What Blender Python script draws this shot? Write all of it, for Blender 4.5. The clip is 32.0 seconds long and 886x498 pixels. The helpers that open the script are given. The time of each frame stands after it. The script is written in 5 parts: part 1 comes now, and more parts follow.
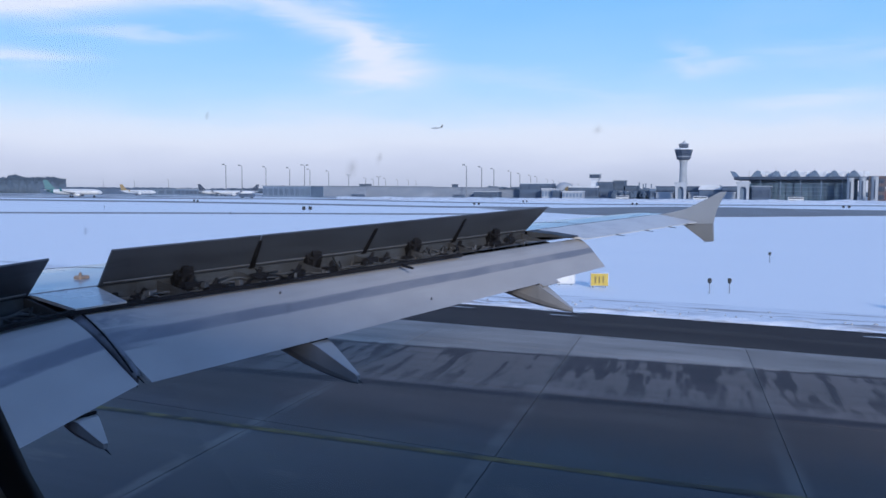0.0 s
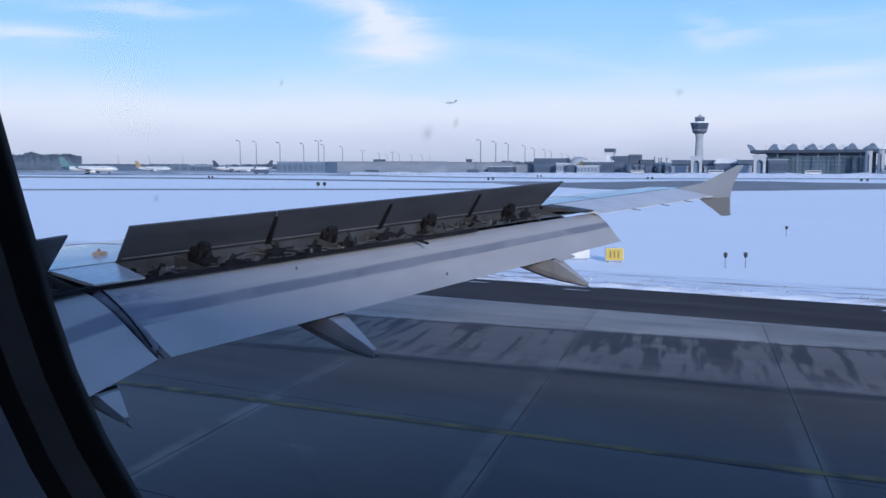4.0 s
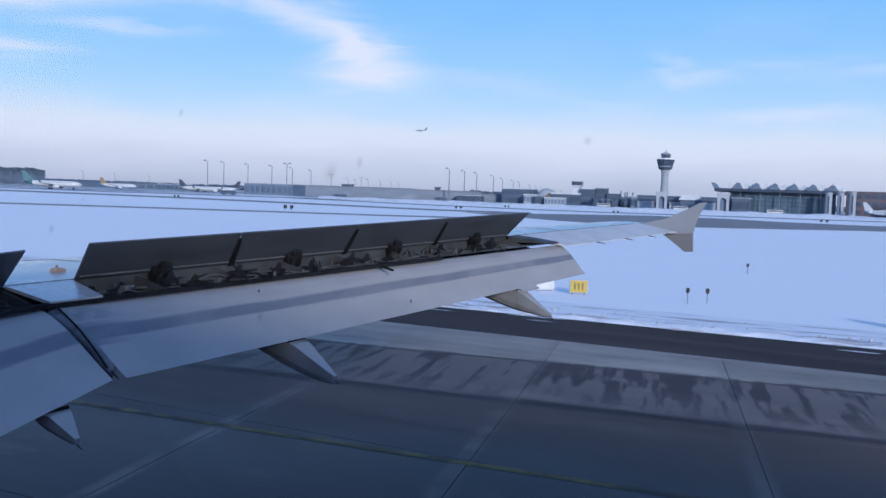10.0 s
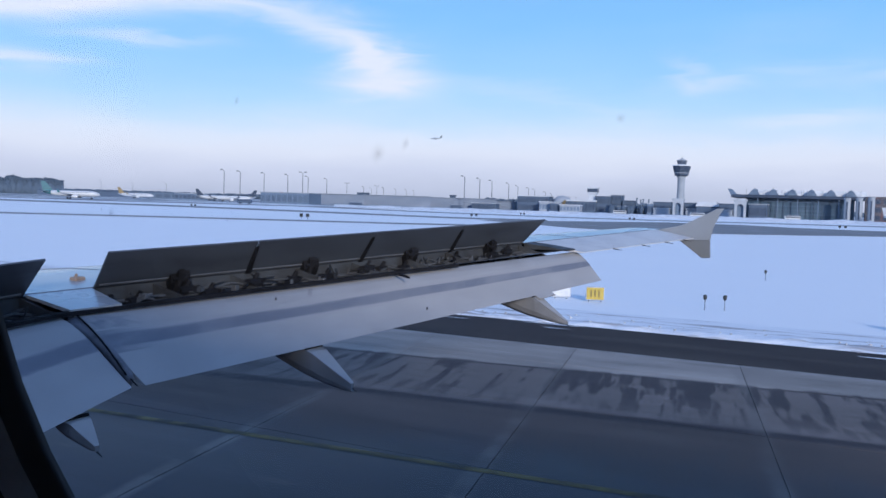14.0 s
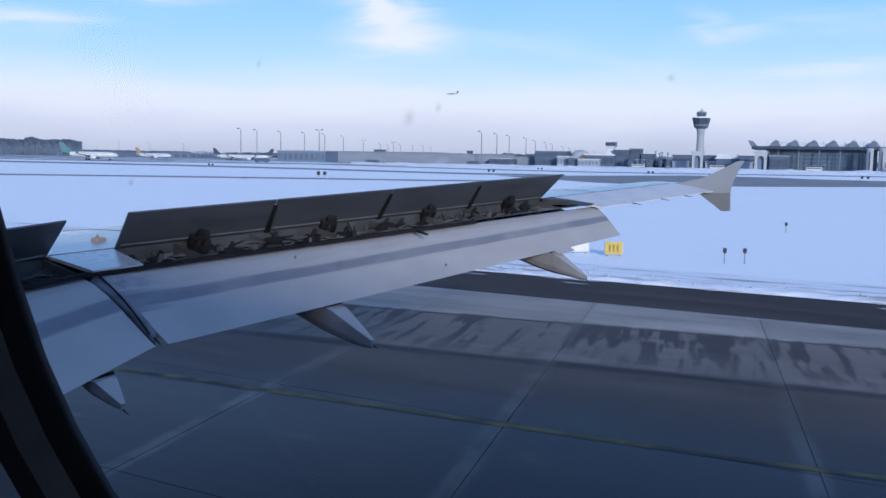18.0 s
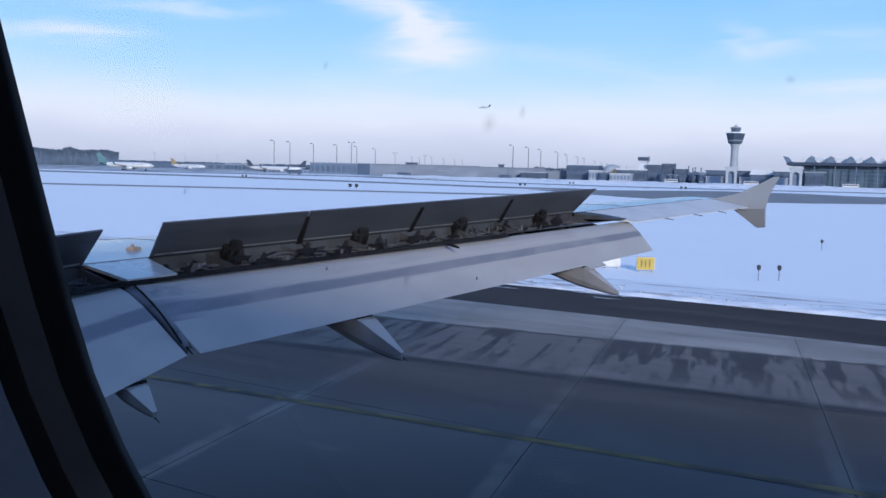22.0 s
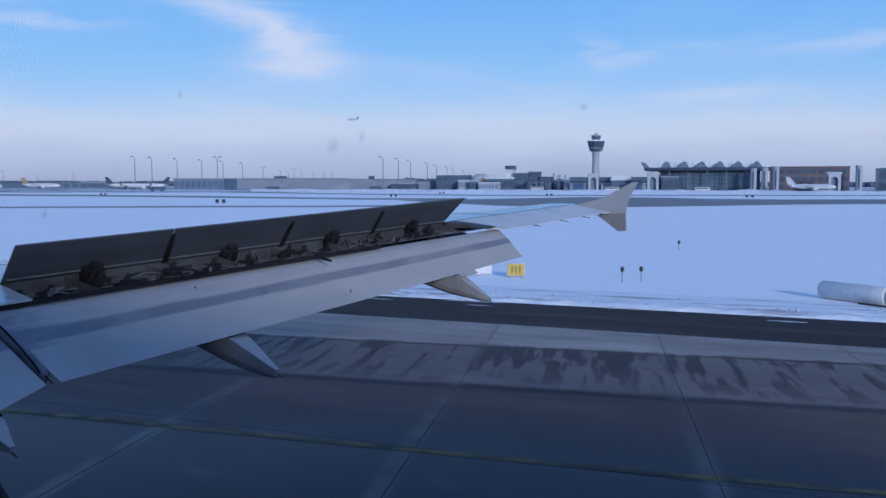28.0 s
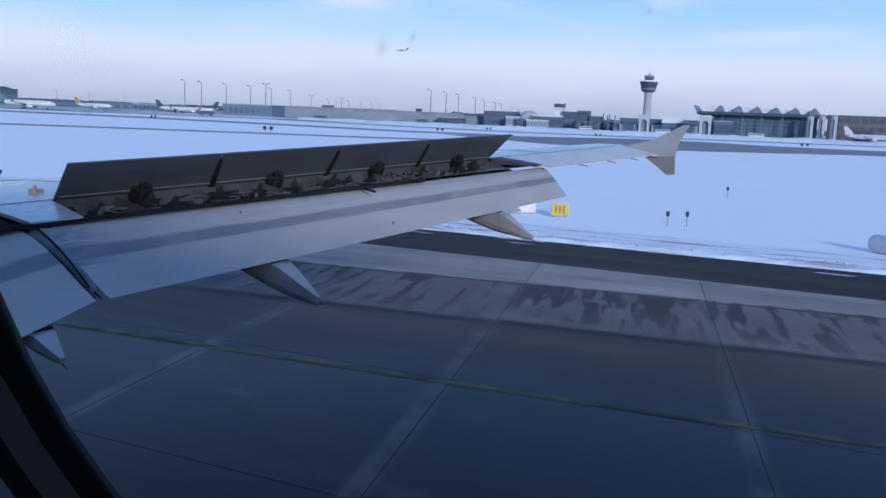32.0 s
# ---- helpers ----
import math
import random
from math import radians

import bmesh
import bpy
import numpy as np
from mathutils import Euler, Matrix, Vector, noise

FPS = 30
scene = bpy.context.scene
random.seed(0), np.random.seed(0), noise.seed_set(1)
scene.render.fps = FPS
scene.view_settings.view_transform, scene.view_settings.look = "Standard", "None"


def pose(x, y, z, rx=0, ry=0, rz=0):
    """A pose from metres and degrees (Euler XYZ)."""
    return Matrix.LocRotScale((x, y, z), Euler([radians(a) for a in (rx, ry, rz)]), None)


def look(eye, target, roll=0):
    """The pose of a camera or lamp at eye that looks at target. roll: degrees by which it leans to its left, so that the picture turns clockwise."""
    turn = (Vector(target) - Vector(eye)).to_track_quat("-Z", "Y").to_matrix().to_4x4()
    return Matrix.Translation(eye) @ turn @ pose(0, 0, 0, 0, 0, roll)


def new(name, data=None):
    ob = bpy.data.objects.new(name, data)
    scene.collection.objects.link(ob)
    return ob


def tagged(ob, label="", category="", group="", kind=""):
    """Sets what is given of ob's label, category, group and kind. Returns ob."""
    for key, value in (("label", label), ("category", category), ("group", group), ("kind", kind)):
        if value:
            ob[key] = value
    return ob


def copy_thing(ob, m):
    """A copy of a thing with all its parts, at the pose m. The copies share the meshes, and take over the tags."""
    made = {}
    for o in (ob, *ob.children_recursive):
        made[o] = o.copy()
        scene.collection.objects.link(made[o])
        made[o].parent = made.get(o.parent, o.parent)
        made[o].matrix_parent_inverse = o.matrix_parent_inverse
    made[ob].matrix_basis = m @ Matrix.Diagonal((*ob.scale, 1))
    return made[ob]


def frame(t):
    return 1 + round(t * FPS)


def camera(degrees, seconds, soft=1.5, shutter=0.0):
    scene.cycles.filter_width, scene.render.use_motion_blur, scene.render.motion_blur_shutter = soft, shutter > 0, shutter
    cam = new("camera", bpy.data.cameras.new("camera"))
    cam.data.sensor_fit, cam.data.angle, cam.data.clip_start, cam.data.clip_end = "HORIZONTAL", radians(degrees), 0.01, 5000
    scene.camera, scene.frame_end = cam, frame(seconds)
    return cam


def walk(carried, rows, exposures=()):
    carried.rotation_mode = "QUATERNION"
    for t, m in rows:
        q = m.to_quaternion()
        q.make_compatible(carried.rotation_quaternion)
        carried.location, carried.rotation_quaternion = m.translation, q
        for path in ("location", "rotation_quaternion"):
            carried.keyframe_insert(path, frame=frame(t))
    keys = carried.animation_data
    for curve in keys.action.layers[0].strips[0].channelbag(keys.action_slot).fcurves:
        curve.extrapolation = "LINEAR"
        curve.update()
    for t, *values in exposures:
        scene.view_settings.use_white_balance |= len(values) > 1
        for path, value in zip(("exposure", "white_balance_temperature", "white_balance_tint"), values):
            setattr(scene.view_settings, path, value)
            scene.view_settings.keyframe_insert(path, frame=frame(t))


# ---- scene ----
cam = camera(53.96, 32.0, soft=1.55)
PATH = [
    (0, pose(12.226, 1.513, 4.530, 86.32, -0.37, 27.03)),
    (0.5, pose(12.218, 1.506, 4.528, 85.41, -1.24, 26.23)),
    (1, pose(12.219, 1.511, 4.543, 86.25, -2.81, 26.27)),
    (1.5, pose(12.220, 1.508, 4.526, 85.53, -2.21, 26.27)),
    (2, pose(12.223, 1.510, 4.526, 85.59, -1.48, 26.09)),
    (2.5, pose(12.217, 1.507, 4.525, 88.19, -2.26, 26.17)),
    (3, pose(12.220, 1.513, 4.543, 85.85, 1.48, 27.54)),
    (3.5, pose(12.217, 1.504, 4.525, 84.81, 0.46, 27.35)),
    (5.5, pose(12.219, 1.505, 4.543, 85.15, -0.85, 28.73)),
    (6, pose(12.234, 1.517, 4.513, 87.17, -0.12, 25.14)),
    (6.5, pose(12.221, 1.512, 4.530, 87.41, -0.02, 24.06)),
    (7, pose(12.216, 1.509, 4.528, 87.75, -1.35, 22.68)),
    (7.5, pose(12.213, 1.513, 4.525, 87.70, -1.67, 22.98)),
    (8, pose(12.214, 1.511, 4.526, 86.95, -1.78, 22.31)),
    (8.5, pose(12.224, 1.515, 4.530, 85.58, -1.01, 24.39)),
    (9, pose(12.221, 1.514, 4.529, 86.57, -1.88, 24.09)),
    (9.5, pose(12.222, 1.515, 4.530, 86.71, -2.52, 24.77)),
    (10, pose(12.223, 1.519, 4.531, 86.53, -2.05, 25.87)),
    (10.5, pose(12.225, 1.517, 4.532, 86.47, -2.75, 25.72)),
    (11, pose(12.223, 1.518, 4.531, 86.11, -2.31, 25.33)),
    (11.5, pose(12.224, 1.518, 4.531, 86.32, -2.83, 25.45)),
    (12, pose(12.223, 1.515, 4.531, 86.65, -2.53, 25.05)),
    (12.5, pose(12.223, 1.517, 4.530, 87.03, -1.71, 25.29)),
    (13, pose(12.213, 1.515, 4.540, 85.59, -1.19, 26.79)),
    (13.5, pose(12.217, 1.507, 4.526, 85.55, -0.44, 26.85)),
    (14, pose(12.224, 1.506, 4.525, 87.01, -1.74, 26.88)),
    (14.5, pose(12.217, 1.505, 4.526, 85.44, -0.82, 27.66)),
    (15, pose(12.215, 1.510, 4.535, 85.41, -1.39, 27.62)),
    (15.5, pose(12.211, 1.505, 4.525, 85.87, -1.16, 27.67)),
    (17.5, pose(12.217, 1.511, 4.527, 84.90, -1.50, 27.44)),
    (18, pose(12.217, 1.512, 4.527, 84.11, -0.96, 28.00)),
    (18.5, pose(12.215, 1.512, 4.528, 84.26, -0.34, 27.80)),
    (19, pose(12.216, 1.512, 4.534, 84.34, -0.11, 27.78)),
    (19.5, pose(12.216, 1.510, 4.527, 84.33, 0.49, 27.87)),
    (20, pose(12.216, 1.509, 4.527, 84.63, -0.45, 27.70)),
    (20.5, pose(12.216, 1.510, 4.528, 85.14, -1.98, 28.58)),
    (21, pose(12.215, 1.511, 4.528, 84.77, -1.57, 29.33)),
    (21.5, pose(12.215, 1.509, 4.528, 84.64, -0.55, 29.73)),
    (22, pose(12.203, 1.519, 4.526, 84.93, -1.46, 30.05)),
    (22.5, pose(12.218, 1.512, 4.528, 84.91, -1.79, 30.45)),
    (23, pose(12.212, 1.510, 4.528, 84.33, -1.40, 30.69)),
    (23.5, pose(12.215, 1.504, 4.528, 85.16, -2.15, 29.75)),
    (24, pose(12.212, 1.505, 4.539, 84.86, -2.25, 28.69)),
    (24.5, pose(12.218, 1.510, 4.528, 84.54, -1.82, 27.88)),
    (25, pose(12.220, 1.508, 4.526, 85.82, -1.91, 27.17)),
    (25.5, pose(12.216, 1.511, 4.528, 85.09, -1.39, 27.03)),
    (26, pose(12.217, 1.509, 4.522, 86.86, -2.52, 25.41)),
    (26.5, pose(12.213, 1.508, 4.528, 85.49, -0.88, 23.78)),
    (28.5, pose(12.216, 1.504, 4.527, 85.96, -0.88, 20.78)),
    (29, pose(12.214, 1.503, 4.527, 87.14, -2.63, 20.90)),
    (29.5, pose(12.217, 1.504, 4.528, 86.28, -2.49, 21.35)),
    (30, pose(12.213, 1.504, 4.529, 87.05, -2.48, 20.74)),
    (30.5, pose(12.216, 1.506, 4.529, 86.17, -2.40, 21.57)),
    (31, pose(12.224, 1.512, 4.533, 83.89, -2.12, 23.26)),
    (31.5, pose(12.212, 1.501, 4.526, 83.12, -2.13, 24.03)),
    (32, pose(12.213, 1.510, 4.522, 81.49, -2.33, 24.66)),
]
walk(cam, PATH, exposures=[(0, 0.05, 6120, 10), (2.0, 0.15, 6120, 10), (3.0, 0.0, 6120, 10), (5.5, 0.25, 6220, 10), (8.0, 0.0, 6070, 10), (13.0, 0.0, 6120, 10), (15.0, 0.15, 6220, 10), (24.0, 0.1, 6220, 10), (26.0, 0.0, 6020, 10), (28.5, -0.3, 5570, 10), (31.0, -0.3, 5620, 10), (32, 0.0, 5920, 10)])

# ---- world and sun ----
SUN_EL, SUN_AZ = 13.5, 140.0  # degrees; bearing clockwise from +Y, the side that the wing points to
world = bpy.data.worlds.new("winter_sky")
scene.world = world
world.use_nodes = True
wt = world.node_tree
wt.nodes.clear()


def wn(kind, **kw):
    n = wt.nodes.new(kind)
    for k, val in kw.items():
        if k == "op":
            n.operation = val
        elif k == "ins":
            for i, q in val.items():
                n.inputs[i].default_value = q
    return n


def wmath(op, a, b=None, clamp=False):
    n = wt.nodes.new("ShaderNodeMath")
    n.operation, n.use_clamp = op, clamp
    for i, q in enumerate((a, b)):
        if q is None:
            continue
        if isinstance(q, (int, float)):
            n.inputs[i].default_value = q
        else:
            wt.links.new(q, n.inputs[i])
    return n.outputs[0]


def wmix(fac, a, b):
    n = wt.nodes.new("ShaderNodeMix")
    n.data_type = "RGBA"
    for i, q in ((0, fac), (6, a), (7, b)):
        if isinstance(q, (int, float)):
            n.inputs[i].default_value = q
        elif isinstance(q, tuple):
            n.inputs[i].default_value = (*q, 1)
        else:
            wt.links.new(q, n.inputs[i])
    return n.outputs[2]


tex = wn("ShaderNodeTexCoord")
sep = wn("ShaderNodeSeparateXYZ")
wt.links.new(tex.outputs["Generated"], sep.inputs[0])
el = wmath("MULTIPLY", wmath("ARCSINE", sep.outputs[2]), 57.2958)
az = wmath("MULTIPLY", wmath("ARCTAN2", sep.outputs[0], sep.outputs[1]), 57.2958)
sky = wn("ShaderNodeTexSky")
sky.sky_type, sky.sun_disc = "NISHITA", False
sky.sun_elevation, sky.sun_rotation = radians(SUN_EL), radians(SUN_AZ)
sky.air_density, sky.dust_density, sky.ozone_density = 1.0, 1.2, 1.5
skyc = wt.nodes.new("ShaderNodeVectorMath")
skyc.operation = "SCALE"
skyc.inputs["Scale"].default_value = 0.10
wt.links.new(sky.outputs[0], skyc.inputs[0])
# thin winter haze: pale lilac bank on the horizon, clear blue above
ramp = wn("ShaderNodeValToRGB")
cr = ramp.color_ramp
stops = [(0.0, (0.50, 0.55, 0.71)), (0.03, (0.65, 0.69, 0.86)), (0.053, (0.79, 0.82, 0.95)), (0.068, (0.78, 0.84, 0.98)), (0.086, (0.62, 0.79, 1.01)),
         (0.108, (0.47, 0.73, 1.04)), (0.145, (0.36, 0.66, 1.05)), (0.20, (0.27, 0.59, 1.05)), (0.27, (0.22, 0.51, 0.98)), (0.45, (0.19, 0.37, 0.76)), (1.0, (0.19, 0.31, 0.62))]
while len(cr.elements) < len(stops):
    cr.elements.new(0.5)
for e, (p, c) in zip(cr.elements, stops):
    e.position, e.color = p, (*c, 1)
noise1 = wn("ShaderNodeTexNoise", ins={"Scale": 9.0, "Detail": 6.0, "Roughness": 0.6, "Distortion": 0.6})
mapn = wn("ShaderNodeMapping")
mapn.inputs["Scale"].default_value = (1, 1, 5)
wt.links.new(tex.outputs["Generated"], mapn.inputs[0])
wt.links.new(mapn.outputs[0], noise1.inputs[0])
nz = noise1.outputs[0]
wob = wmath("MULTIPLY", wmath("SUBTRACT", nz, 0.5), 4.2)
bank = wn("ShaderNodeTexNoise", ins={"Scale": 5.0, "Detail": 5.0, "Roughness": 0.55})
wt.links.new(mapn.outputs[0], bank.inputs[0])
elb = wmath("ADD", el, wmath("MULTIPLY", wmath("SUBTRACT", bank.outputs[0], 0.5), 2.4))
wt.links.new(wmath("MULTIPLY", elb, 1 / 60, True), ramp.inputs[0])
azw, elw = wmath("ADD", az, wmath("MULTIPLY", wob, 1.3)), wmath("ADD", el, wmath("MULTIPLY", wob, 0.45))
# cirrus: bearing, height, half width, half height, slant, strength
CLOUDS = [(-31.6, 7.4, 3.2, 0.6, 0.0, 0.85), (-30.8, 8.7, 2.6, 1.5, -0.2, 0.75), (-32.6, 10.2, 3.2, 1.5, -0.45, 0.65), (-36.4, 11.4, 3.4, 0.9, -0.32, 0.55), (-41.5, 12.3, 4.0, 0.9, -0.05, 0.75),
          (-47.0, 12.0, 4.5, 0.9, 0.10, 0.9), (-52.0, 10.9, 5.0, 0.7, 0.08, 0.85), (-59.0, 10.3, 6.0, 0.7, 0.0, 0.8), (-46.5, 9.5, 4.5, 0.35, 0.03, 0.55), (-53.0, 7.8, 3.4, 0.42, 0.02, 0.85),
          (-11.6, 8.6, 1.1, 0.9, -0.35, 0.35), (-10.2, 7.8, 2.2, 0.35, 0.0, 0.4), (-4.5, 5.6, 4.2, 0.40, 0.03, 0.6), (-23.5, 7.6, 3.5, 0.45, -0.1, 0.22), (-17.5, 6.6, 3.4, 0.4, -0.2, 0.22),
          (-5.5, 8.6, 3.0, 0.4, 0.0, 0.25), (4.0, 8.4, 6.0, 0.45, 0.05, 0.5), (22.0, 12.0, 9.0, 0.9, 0.1, 0.4)]
cover = None
for a, e, w, h, s, k in CLOUDS:
    da = wmath("SUBTRACT", azw, a)
    de = wmath("SUBTRACT", wmath("SUBTRACT", elw, e), wmath("MULTIPLY", da, s))
    r2 = wmath("ADD", wmath("POWER", wmath("ABSOLUTE", wmath("MULTIPLY", da, 1 / w)), 2.0), wmath("POWER", wmath("ABSOLUTE", wmath("MULTIPLY", de, 1 / h)), 2.0))
    g = wmath("MULTIPLY", wmath("EXPONENT", wmath("MULTIPLY", r2, -1.0)), k)
    cover = g if cover is None else wmath("ADD", cover, g)
noise2 = wn("ShaderNodeTexNoise", ins={"Scale": 2.2, "Detail": 8.0, "Roughness": 0.62})
wt.links.new(mapn.outputs[0], noise2.inputs[0])
veil = wmath("MULTIPLY", wmath("SUBTRACT", noise2.outputs[0], 0.53), 0.6, True)
cover = wmath("MULTIPLY", wmath("ADD", cover, veil), 0.9, True)
haze = wmix(0.9, skyc.outputs[0], ramp.outputs[0])
full = wmix(cover, haze, (0.80, 0.84, 0.97))
below = wmath("GREATER_THAN", el, -0.5)
final = wmix(below, (0.35, 0.40, 0.52), full)
bg = wn("ShaderNodeBackground", ins={"Strength": 1.0})
wt.links.new(final, bg.inputs[0])
wo = wn("ShaderNodeOutputWorld")
wt.links.new(bg.outputs[0], wo.inputs[0])

sun = new("sun", bpy.data.lights.new("sun", "SUN"))
sun.data.energy, sun.data.angle, sun.data.color = 3.1, radians(7), (1.0, 0.90, 0.80)
sa, se = radians(SUN_AZ), radians(SUN_EL)
sun.matrix_world = look((0, 0, 0), (-math.sin(sa) * math.cos(se), -math.cos(sa) * math.cos(se), -math.sin(se)))


# ---- materials ----
def material(name, base, rough=0.6, metal=0.0, vary=0.12, scale=4.0, fine=60.0, bump=0.1, depth=0.01, alt=None, alt_at=0.55, alt_soft=0.1, stretch=(1, 1, 1), rand=0.0, coat=0.0, rough_vary=0.1, spec=0.5, world_space=False):
    """Two scales of noise: broad blotches towards alt, fine grain; relief from the grain."""
    m = bpy.data.materials.new(name)
    m.use_nodes = True
    t = m.node_tree
    b = t.nodes["Principled BSDF"]
    b.inputs["Metallic"].default_value = metal
    if coat:
        b.inputs["Coat Weight"].default_value = coat
        b.inputs["Coat Roughness"].default_value = 0.12
    co = t.nodes.new("ShaderNodeTexCoord")
    mp = t.nodes.new("ShaderNodeMapping")
    mp.inputs["Scale"].default_value = stretch
    place = t.nodes.new("ShaderNodeNewGeometry").outputs["Position"] if world_space else co.outputs["Object"]
    b.inputs["Specular IOR Level"].default_value = spec
    t.links.new(place, mp.inputs[0])
    n1 = t.nodes.new("ShaderNodeTexNoise")
    n1.inputs["Scale"].default_value, n1.inputs["Detail"].default_value = scale, 5
    n2 = t.nodes.new("ShaderNodeTexNoise")
    n2.inputs["Scale"].default_value, n2.inputs["Detail"].default_value = fine, 3
    t.links.new(mp.outputs[0], n1.inputs[0])
    t.links.new(place, n2.inputs[0])
    mr = t.nodes.new("ShaderNodeMapRange")
    mr.inputs[1].default_value, mr.inputs[2].default_value = alt_at - alt_soft, alt_at + alt_soft
    t.links.new(n1.outputs[0], mr.inputs[0])
    mx = t.nodes.new("ShaderNodeMix")
    mx.data_type = "RGBA"
    other = alt or tuple(c * (1 - vary * 2) for c in base)
    mx.inputs[6].default_value, mx.inputs[7].default_value = (*base, 1), (*other, 1)
    t.links.new(mr.outputs[0], mx.inputs[0])
    hs = t.nodes.new("ShaderNodeHueSaturation")
    val = t.nodes.new("ShaderNodeMath")
    val.operation = "MULTIPLY_ADD"
    val.inputs[1].default_value, val.inputs[2].default_value = vary * 2, 1 - vary
    t.links.new(n2.outputs[0], val.inputs[0])
    last = val.outputs[0]
    if rand:
        oi = t.nodes.new("ShaderNodeObjectInfo")
        ra = t.nodes.new("ShaderNodeMath")
        ra.operation = "MULTIPLY_ADD"
        ra.inputs[1].default_value, ra.inputs[2].default_value = rand, 1 - rand / 2
        t.links.new(oi.outputs["Random"], ra.inputs[0])
        mu = t.nodes.new("ShaderNodeMath")
        mu.operation = "MULTIPLY"
        t.links.new(last, mu.inputs[0])
        t.links.new(ra.outputs[0], mu.inputs[1])
        last = mu.outputs[0]
    t.links.new(last, hs.inputs["Value"])
    t.links.new(mx.outputs[2], hs.inputs["Color"])
    t.links.new(hs.outputs[0], b.inputs["Base Color"])
    rr = t.nodes.new("ShaderNodeMath")
    rr.operation = "MULTIPLY_ADD"
    rr.inputs[1].default_value, rr.inputs[2].default_value = rough_vary * 2, rough - rough_vary
    t.links.new(n1.outputs[0], rr.inputs[0])
    t.links.new(rr.outputs[0], b.inputs["Roughness"])
    if bump:
        bp = t.nodes.new("ShaderNodeBump")
        bp.inputs["Strength"].default_value, bp.inputs["Distance"].default_value = bump, depth
        t.links.new(n2.outputs[0], bp.inputs["Height"])
        t.links.new(bp.outputs[0], b.inputs["Normal"])
    return m


SNOW = material("snow", (0.90, 0.92, 0.95), 0.75, vary=0.025, scale=0.07, fine=0.7, bump=0.25, depth=0.05, alt=(0.85, 0.875, 0.915), alt_at=0.56, alt_soft=0.25, stretch=(0.35, 1, 1))
SNOW_DIRTY = material("dirty_snow", (0.80, 0.83, 0.88), 0.85, vary=0.08, scale=1.3, fine=7, bump=0.4, depth=0.04, alt=(0.36, 0.35, 0.37), alt_at=0.60, alt_soft=0.08, stretch=(0.16, 1.6, 1), spec=0.1)

CLOD = material("grey_snow_clod", (0.46, 0.48, 0.52), 0.9, vary=0.15, scale=3, fine=12, bump=0.2, alt=(0.34, 0.34, 0.36), spec=0.05)


